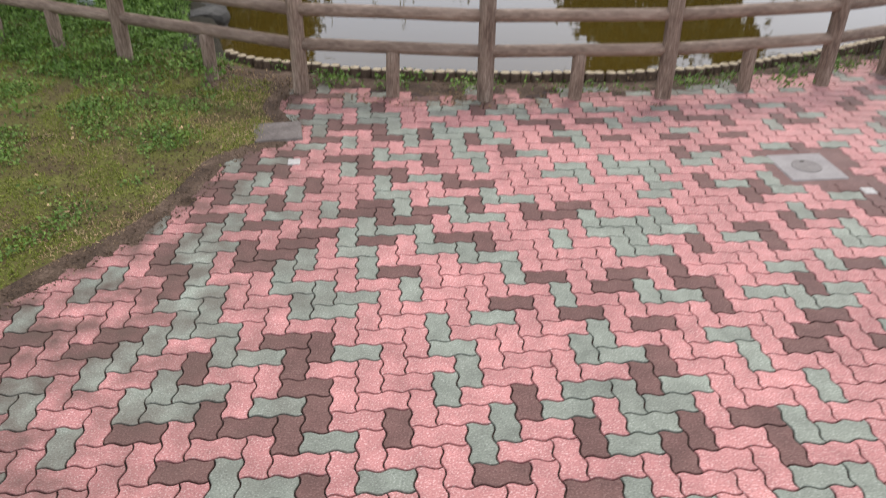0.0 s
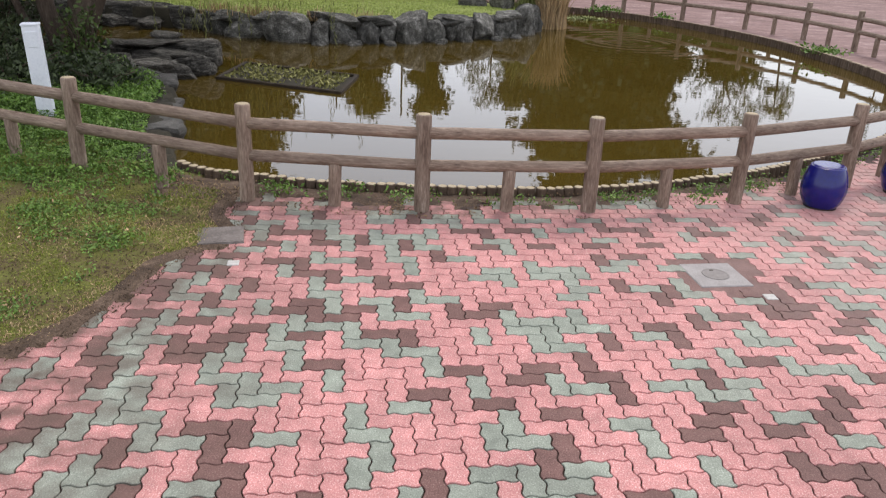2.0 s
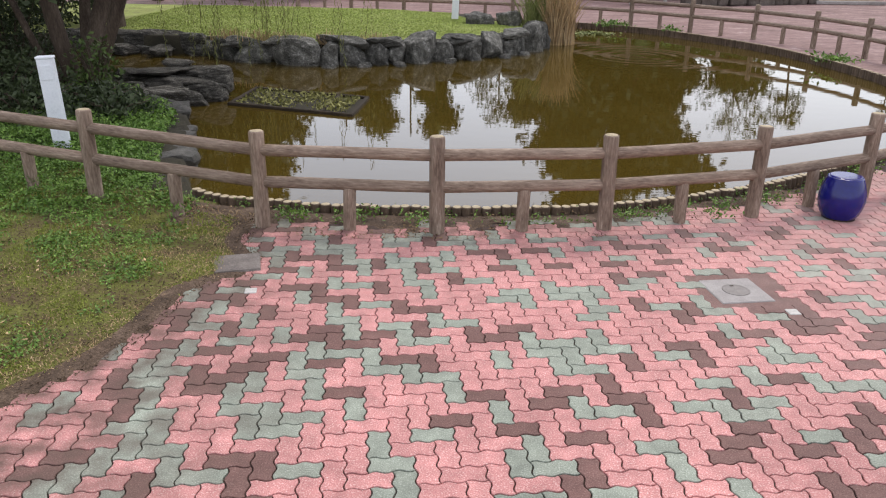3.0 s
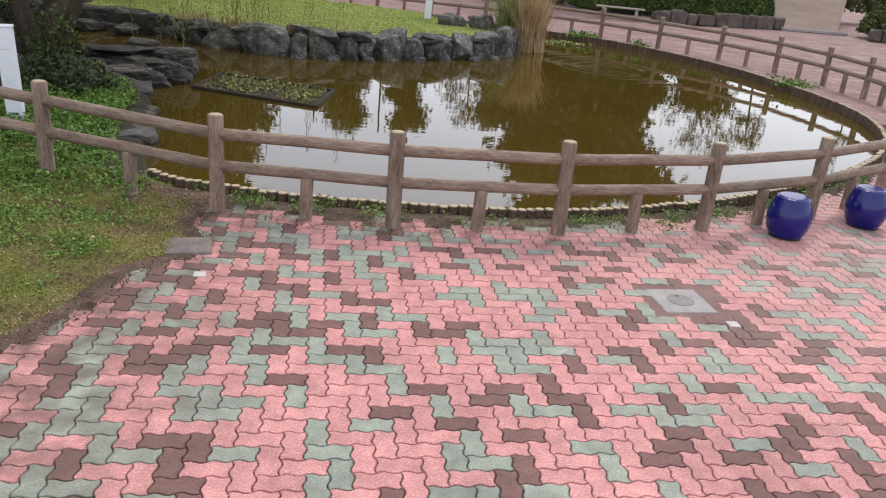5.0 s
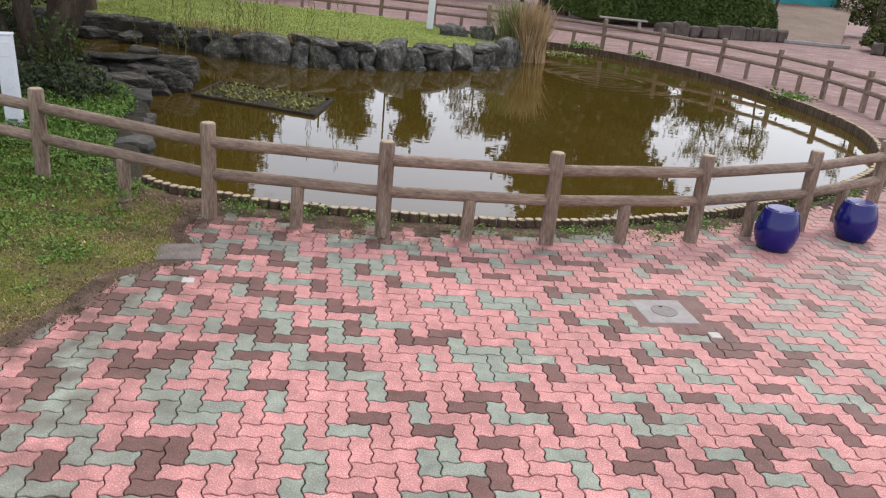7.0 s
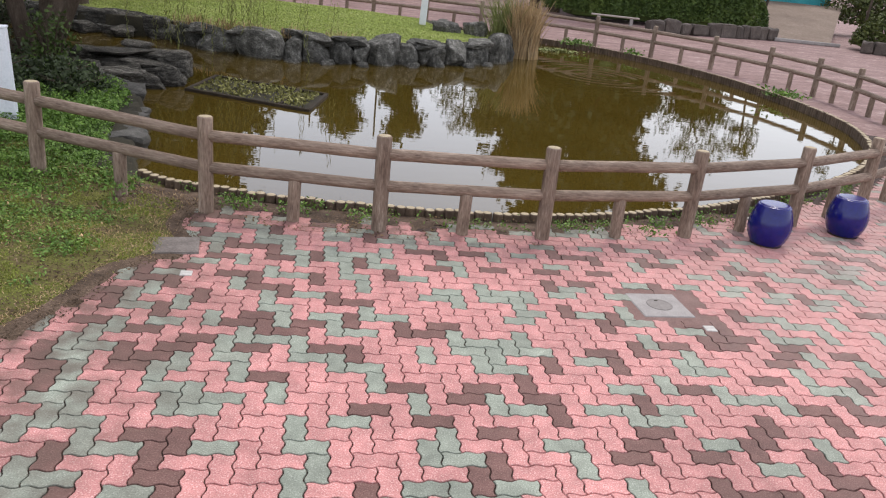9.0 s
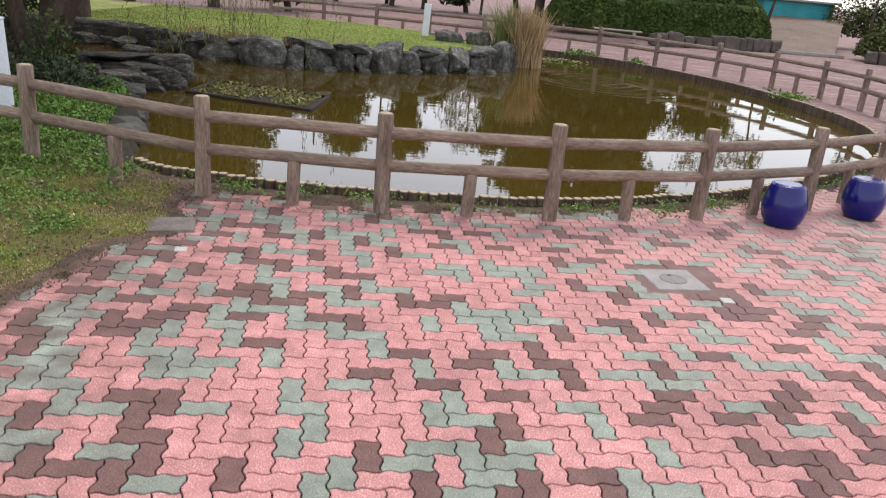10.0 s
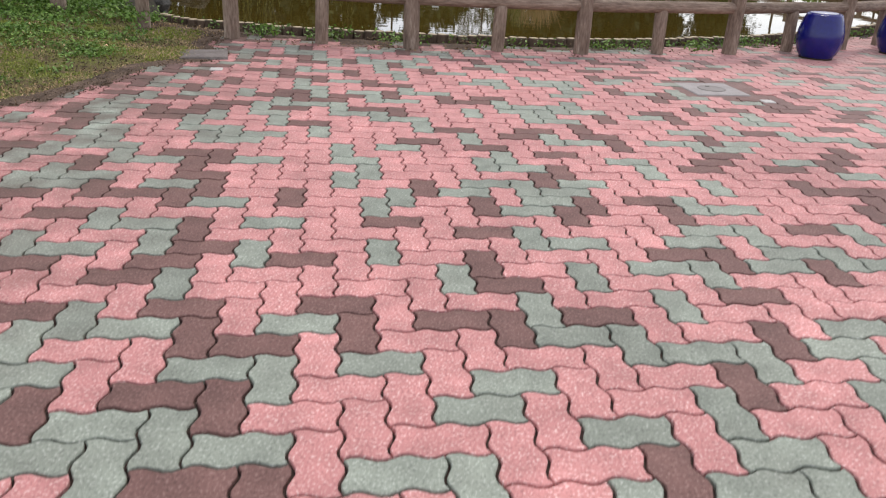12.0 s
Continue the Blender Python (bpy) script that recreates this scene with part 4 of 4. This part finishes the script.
def shrub(x, y, z, rx, ry, rz, n, leaf, mat, label):
    """A shrub: a few stems and a loose, uneven mass of leaves."""
    s = empty("shrub", label, "shrub", pose(x, y, z), "bank shrubs")
    v, f = [], []
    for i in range(9):
        a = i * 0.7
        top = Vector((rx * 0.7 * math.cos(a), ry * 0.7 * math.sin(a), rz * 0.9))
        branch_tube(v, f, [Vector((0, 0, -0.1)), top * 0.5 + Vector((0, 0, 0.1)), top], [0.02, 0.014, 0.005], 5)
    tagged(put("stemwork", mesh_of("stemwork", v, f, BARK), s), kind="stuff")
    spots = []
    while len(spots) < n:
        d = Vector((random.gauss(0, 0.5), random.gauss(0, 0.5), random.gauss(0.45, 0.35)))
        if d.length < 1.15 and d.z > 0 and noise.noise(d * 3.1 + Vector((x, y, 0))) > -0.22:
            spots.append((d.x * rx, d.y * ry, d.z * rz))
    leaf_cloud("foliage", spots, mat, leaf, "", "", s, kind="stuff", flat=0.5)


for x, y, z, rx, ry, rz, n in ((-5.1, 10.4, 0, 0.7, 0.7, 0.4, 1500), (-5.7, 9.6, 0.05, 0.9, 0.8, 0.5, 1800), (-4.5, 9.7, 0.0, 0.6, 0.6, 0.4, 1200), (-6.6, 10.6, 0, 1.0, 0.9, 0.8, 2200), 
                              (-7.9, 12.9, 0, 1.1, 0.8, 1.8, 3000), (-8.8, 13.2, 0, 1.2, 0.9, 2.2, 3000), (-7.6, 9.2, 0, 1.0, 1.0, 1.0, 2200), (-8.6, 10.6, 0, 1.2, 1.2, 2.0, 3000)):
    shrub(x, y, z, rx, ry, rz, int(n * 1.3), 0.042, DARKLEAF, "dense dark green shrub on the shaded bank")
shrub(-5.75, 11.6, 0.0, 0.45, 0.4, 0.9, 700, 0.04, HEDGELEAF, "loose leafy suckers growing round the tree's foot")
shrub(-10.4, 18.9, 0.3, 1.5, 1.0, 1.9, 3500, 0.07, DARKLEAF, "dense dark green shrub behind the rocks of the inlet")
shrub(-12.6, 18.6, 0.3, 1.6, 1.0, 2.3, 3500, 0.07, DARKLEAF, "dense dark green shrub behind the rocks of the inlet")
weeds_bank = scatter(30000, -6.5, -3.4, 7.3, 11.5, lambda x, y, s: (s > 0.15) & (patchy(x, y, 1.4, 2) > np.random.uniform(-0.25, 0.2, len(x))))
weeds_bank[:, 2] += np.random.uniform(0.0, 0.16, len(weeds_bank))
leaf_cloud("weeds", weeds_bank, WEED, 0.024, "low green ground cover behind the fence", "weeds", flat=1.0)

for x, y, rx, rz in ((21.6, 45.0, 2.6, 2.0), (25.0, 43.0, 2.6, 2.2)):
    shrub(x, y, 0.6, rx, 1.5, rz, 3000, 0.12, LEAF, "grey-green shrub beside the far path")

# hanging willow strands before the mound
strands = empty("willow_branch", "thin hanging willow strands over the bank", "branch", pose(-4.6, 15.9, 0))
v, f = [], []
for _ in range(55):
    x, y, top = random.choice((-1.5, -0.9, -0.2, 0.1, 0.3, 0.6, 1.3, 2.0)) + random.gauss(0, 0.28), random.uniform(-0.6, 0.9), random.uniform(1.6, 2.3)
    n = random.randint(20, 40) if random.random() < 0.7 else random.randint(36, 46)
    bx = random.uniform(-0.1, 0.1)
    for i in range(n):
        z = top - i * 0.05
        a = random.uniform(0, 6.283)
        o = len(v)
        px_, py_ = x + bx * i * 0.06, y
        ca_, sa_ = math.cos(a), math.sin(a)
        v += [(px_, py_, z), (px_ + 0.025 * ca_ - 0.008 * sa_, py_ + 0.025 * sa_ + 0.008 * ca_, z - 0.035), (px_ + 0.045 * ca_, py_ + 0.045 * sa_, z - 0.1), (px_ + 0.02 * ca_ + 0.008 * sa_, py_ + 0.02 * sa_ - 0.008 * ca_, z - 0.05)]
        f.append((o, o + 1, o + 2, o + 3))
tagged(put("foliage", mesh_of("foliage", v, f, material("willow_leaf", [(0.1, 0.11, 0.025), (0.19, 0.2, 0.06), (0.3, 0.3, 0.12)], 2, 20, 0.7, 0, island=0.35)), strands), kind="stuff")

# ---- far side ----
hedge = empty("hedge", "long clipped dark green hedge above a low stone wall", "hedge", pose(8.9, 36.1, 0, 0, 0, 12))
hs = []
for _ in range(26000):
    u = random.uniform(-5.4, 5.4)
    a = random.uniform(0, math.pi)
    k = 1 + 0.12 * noise.noise((u * 1.5, a * 2, 3))
    rx = min(1, (5.4 - abs(u)) / 1.4) ** 0.5
    hs.append((u, 0.9 + 1.1 * math.cos(a) * rx * k, 0.35 + 1.9 * abs(math.sin(a)) * rx * k))
core = box_bm(8.6, 1.7, 1.7, 0.3, (0, 0.9, 0.95), 2)
part("core", core, HEDGELEAF, hedge)
leaf_cloud("foliage", hs, HEDGELEAF, 0.09, "", "", hedge, kind="stuff", flat=0.4)
low_wall = empty("low_wall", "low wall of brown-grey rough stones under the hedge", "wall", pose(10.4, 33.7, 0, 0, 0, 27))
x = -3.4
i = 0
while x < 3.4:
    w = random.uniform(0.3, 0.95)
    bm = box_bm(w - 0.03, 0.35, random.uniform(0.42, 0.62), 0.09, (x + w / 2, 0, 0.22), 2)
    for q in bm.verts:
        q.co += Vector((noise.noise(q.co * 4 + Vector((i, 0, 0))), noise.noise(q.co * 4 + Vector((0, i, 0))), noise.noise(q.co * 4 + Vector((0, 0, i))))) * 0.09
    part("stone", bm, WALLSTONE, low_wall)
    x += w
    i += 1

bench = empty("bench", "weathered plank bench without a back on the far paving", "bench", pose(6.15, 32.6, 0, 0, 0, -6))
for k in range(3):
    part("plank", box_bm(1.9, 0.12, 0.05, 0.008, (0, -0.14 + 0.14 * k, 0.43)), BENCHWOOD, bench)
for sx in (-0.65, 0.65):
    part("leg", box_bm(0.12, 0.36, 0.4, 0.01, (sx, 0, 0.2)), CONCRETE, bench)

path = put("path", mesh_of("path", [(13.7, 35.2, -0.02), (16.0, 35.4, -0.02), (20.2, 45, 1.35), (15.4, 45.6, 1.35)], [(0, 1, 2, 3)], SAND))
tagged(path, "pale beige path leading away from the pond", "path", kind="structure")
shed = empty("shed", "low shed with teal sheet cladding at the path's end", "shed", pose(17.6, 47.0, 1.15, 0, 0, 10))
part("wall", box_bm(4.2, 3, 1.0, 0.03, (0, 0, 0.5)), TEAL, shed)
part("roof", box_bm(4.6, 3.6, 0.12, 0.03, (0, 0, 1.06)), CONCRETE, shed)
bush_spots = []
for _ in range(7000):
    d = Vector((random.gauss(0, 1), random.gauss(0, 1), abs(random.gauss(0, 1)))).normalized() * random.uniform(0.8, 1.05)
    bush_spots.append((d.x * 2.3 + 0.2 * noise.noise(d * 3), d.y * 1.5, 0.5 + d.z * 1.6))
bush = empty("bush", "rounded green bush beside the path", "bush", pose(19.0, 34.9, -0.3))
leaf_cloud("foliage", bush_spots, LEAF, 0.09, "", "", bush, kind="stuff", flat=0.4)
bush_wall = empty("low_wall", "low wall of rough brown-grey stones under the bush", "wall", pose(17.9, 33.2, 0, 0, 0, -12))
for k in range(6):
    w = 0.42 + 0.13 * (k * 7 % 3)
    bm = box_bm(w, 0.4, 0.5 + 0.05 * (k % 3), 0.09, (-1.3 + 0.56 * k, 0, 0.2), 2)
    for q in bm.verts:
        q.co += Vector((noise.noise(q.co * 4 + Vector((k, 9, 0))), noise.noise(q.co * 4 + Vector((9, k, 0))), noise.noise(q.co * 4 + Vector((0, 9, k))))) * 0.09
    part("stone", bm, WALLSTONE, bush_wall)
path_kerb = part("kerb", box_bm(2.9, 0.16, 0.14, 0.02, (0, 0, 0.05)), CONCRETE, None, "", pose(14.9, 35.15, 0, 0, 0, 4))
tagged(path_kerb, "pale concrete kerb across the foot of the path", "kerb", kind="structure")

# ---- paving, paver by paver ----
# Rows of the laid colours from the near side on: where the row begins, then g green, b brown, . pink;
# pavers lie flat and upright by turns along a row of the herringbone.
LAID = """3:g
-1:g
-5:gb.g...g
-5:gg...gg
-7:bgb..g..b
-6:bg..g..g
-8:g.g.g..ggbg
-7:bbb.bg
-9:gg.g.bgbg
-10:b.b.b.....b
-9:g...gbg.g.b
-10:b....b..gbg
-12:b.bgbg....b.g
-13:gggb....gg.g
-11:b....b
-13:gg.g.b..b.b
-14:b....g.bgb.gg
-13:bgb.g..g
-16:bbbb...bggg..g.bb
-17:gg.g..g..gbg.......b
-14:b..g...b.g....gb
-17:b.b.....gg...b.bb
-17:ggbg.g..g..g.b.gb
-16:b..g....b...b..b
-19:gg.....g.b..b.gg.....b
-19:g.gg...bg.gg.gbg..gbb
-20:g..ggg....b.b....gg..g
-21:bg.g....gb.bb..ggb...gb
-21:g.g.gb.............bg
-22:b.bg...gg..ggb.b.gg....g
-23:bgbb.g.gb.g.g..g..g..bg
-19:gb
-23:g..bgg....ggg...gbb
-25:g.gb..bbggbb..........gg
-24:b.ggbgbb..b....b..gb
-23:b..b.ggg...g..bg....ggg
-25:bgg..g.......gbgg...b
-25:g.b.g.bb..g.g...b........b
-26:bg...bg...g.gg..........g
-25:b.gb..g..ggg.g.g.....g
-27:gb..b.b.......bg.bb..g.g
-26:g.bgg.gbg.....b.g.g.gb.gg
-26:b....g...g...............g
-26:gg.g.bg.b.b.b.b...gg.gg
-26:b.bbgg..g...g..g...bb..g
-27:g.bgggg.b.g...b.bb..g..b
-27:bbg....b.b.gbb...g......b
-28:g.g....g.........b.b..g.g
-26:g.gbg.ggg.g.gbg..b.....b
-27:b.ggbgg............g
-24:g..............b
0:
-4:bb""".split("\n")
FIRST_ROW = 6


def paver_outline(upright):
    """The wavy outline of one paver in cells, its corner at 0, 0."""
    A, n = 0.082, 6
    w, h = (1, 2) if upright else (2, 1)
    pts = []
    for k in range(w * n):
        s = k / n
        pts.append((s, A * math.sin(2 * math.pi * s)))
    for k in range(h * n):
        s = k / n
        pts.append((w - A * math.sin(2 * math.pi * s), s))
    for k in range(w * n):
        s = w - k / n
        pts.append((s, h + A * math.sin(2 * math.pi * s)))
    for k in range(h * n):
        s = h - k / n
        pts.append((-A * math.sin(2 * math.pi * s), s))
    return np.array(pts) - (w / 2, h / 2)


def inset(loop, d):
    t = np.roll(loop, -1, 0) - np.roll(loop, 1, 0)
    t /= np.linalg.norm(t, axis=1)[:, None]
    return loop + d * np.stack([-t[:, 1], t[:, 0]], 1)


paver_shapes = {}
for upright in (False, True):
    loop = paver_outline(upright) * LAT_W
    rings = [(inset(loop, 0.0038), -0.03), (inset(loop, 0.0038), -0.0032), (inset(loop, 0.0062), 0.0)]
    k = len(loop)
    vs = np.vstack([np.c_[r, np.full(k, z)] for r, z in rings])
    fs = [(j * k + i, j * k + (i + 1) % k, (j + 1) * k + (i + 1) % k, (j + 1) * k + i) for j in range(2) for i in range(k)] + [tuple(2 * k + i for i in range(k))]
    paver_shapes[upright] = (vs, fs)
paver_mats = {"p": PINK, "g": GREEN, "b": BROWN}
paver_meshes = {(u, c): mesh_of("paver", *paver_shapes[u], paver_mats[c]) for u in (False, True) for c in "pgb"}

pavement = empty("pavement", "interlocking wavy concrete pavers in pink, green and brown laid in herringbone", "pavement", kind="structure")
rest = {c: ([], []) for c in "pgb"}
draw = random.Random(11)
candidates = []
for row in range(-32, 130):
    line = LAID[row - FIRST_ROW].split(":") if 0 <= row - FIRST_ROW < len(LAID) else ("0", "")
    start, text = int(line[0]), line[1]
    for k in range(-90, 60):
        upright = k % 2 == 1
        cell_x = row + 4 * (k // 2) + (3 if upright else 0)
        u, v = (cell_x + 0.5, row + 1) if upright else (cell_x + 1, row + 0.5)
        x, y = lattice(u, v)
        if not (-2.8 < y < 13 and -3.6 < x < 7.9):
            continue
        known = 0 <= k - start < len(text)
        c = text[k - start] if known else draw.choices("pgb", (76, 15, 9) if x > 2.5 else (62, 21, 17))[0]
        if np.hypot((x - 2.6) / 0.18, (y - 4.76) / 0.27) < 1:
            c = "b"
        candidates.append((x, y, upright, "p" if c == "." else c, draw.random()))
ca = np.array([(c[0], c[1]) for c in candidates])
c_shore, c_lawn = shore_distance(ca[:, 0], ca[:, 1]), lawn_side(ca[:, 0], ca[:, 1])
n_pavers = 0
for (x, y, upright, c, r), s, lw in zip(candidates, c_shore, c_lawn):
    if s < (0.44 if x < 0.6 else 0.31) + (0.3 if x < 0.4 else 0.12) * (r - 0.5) or lw > 0.02 + 0.06 * (r - 0.5):
        continue
    dx, dy = x - MAN[0], y - MAN[1]
    if abs(dx * 0.976 + dy * 0.216 - 0.06) < 0.30 and abs(-dx * 0.216 + dy * 0.976) < 0.27:
        continue
    m = pose(x, y, draw.uniform(-0.0015, 0.0015), draw.uniform(-0.3, 0.3), draw.uniform(-0.3, 0.3), math.degrees(LAT_A) + draw.uniform(-0.6, 0.6))
    if 0.9 < y < 2.9 and -1.3 < x < 2.6 and n_pavers < 300:
        put("paver", paver_meshes[upright, c], pavement, m)
        n_pavers += 1
    else:
        vs, fs = paver_shapes[upright]
        o = len(rest[c][0])
        rot = np.array(m.to_3x3())
        rest[c][0].extend(vs @ rot.T + np.array(m.translation))
        rest[c][1].extend(tuple(o + i for i in q) for q in fs)
for c, name in (("p", "pink_pavers"), ("g", "green_pavers"), ("b", "brown_pavers")):
    tagged(put(name, mesh_of(name, *rest[c], paver_mats[c]), pavement), kind="stuff")
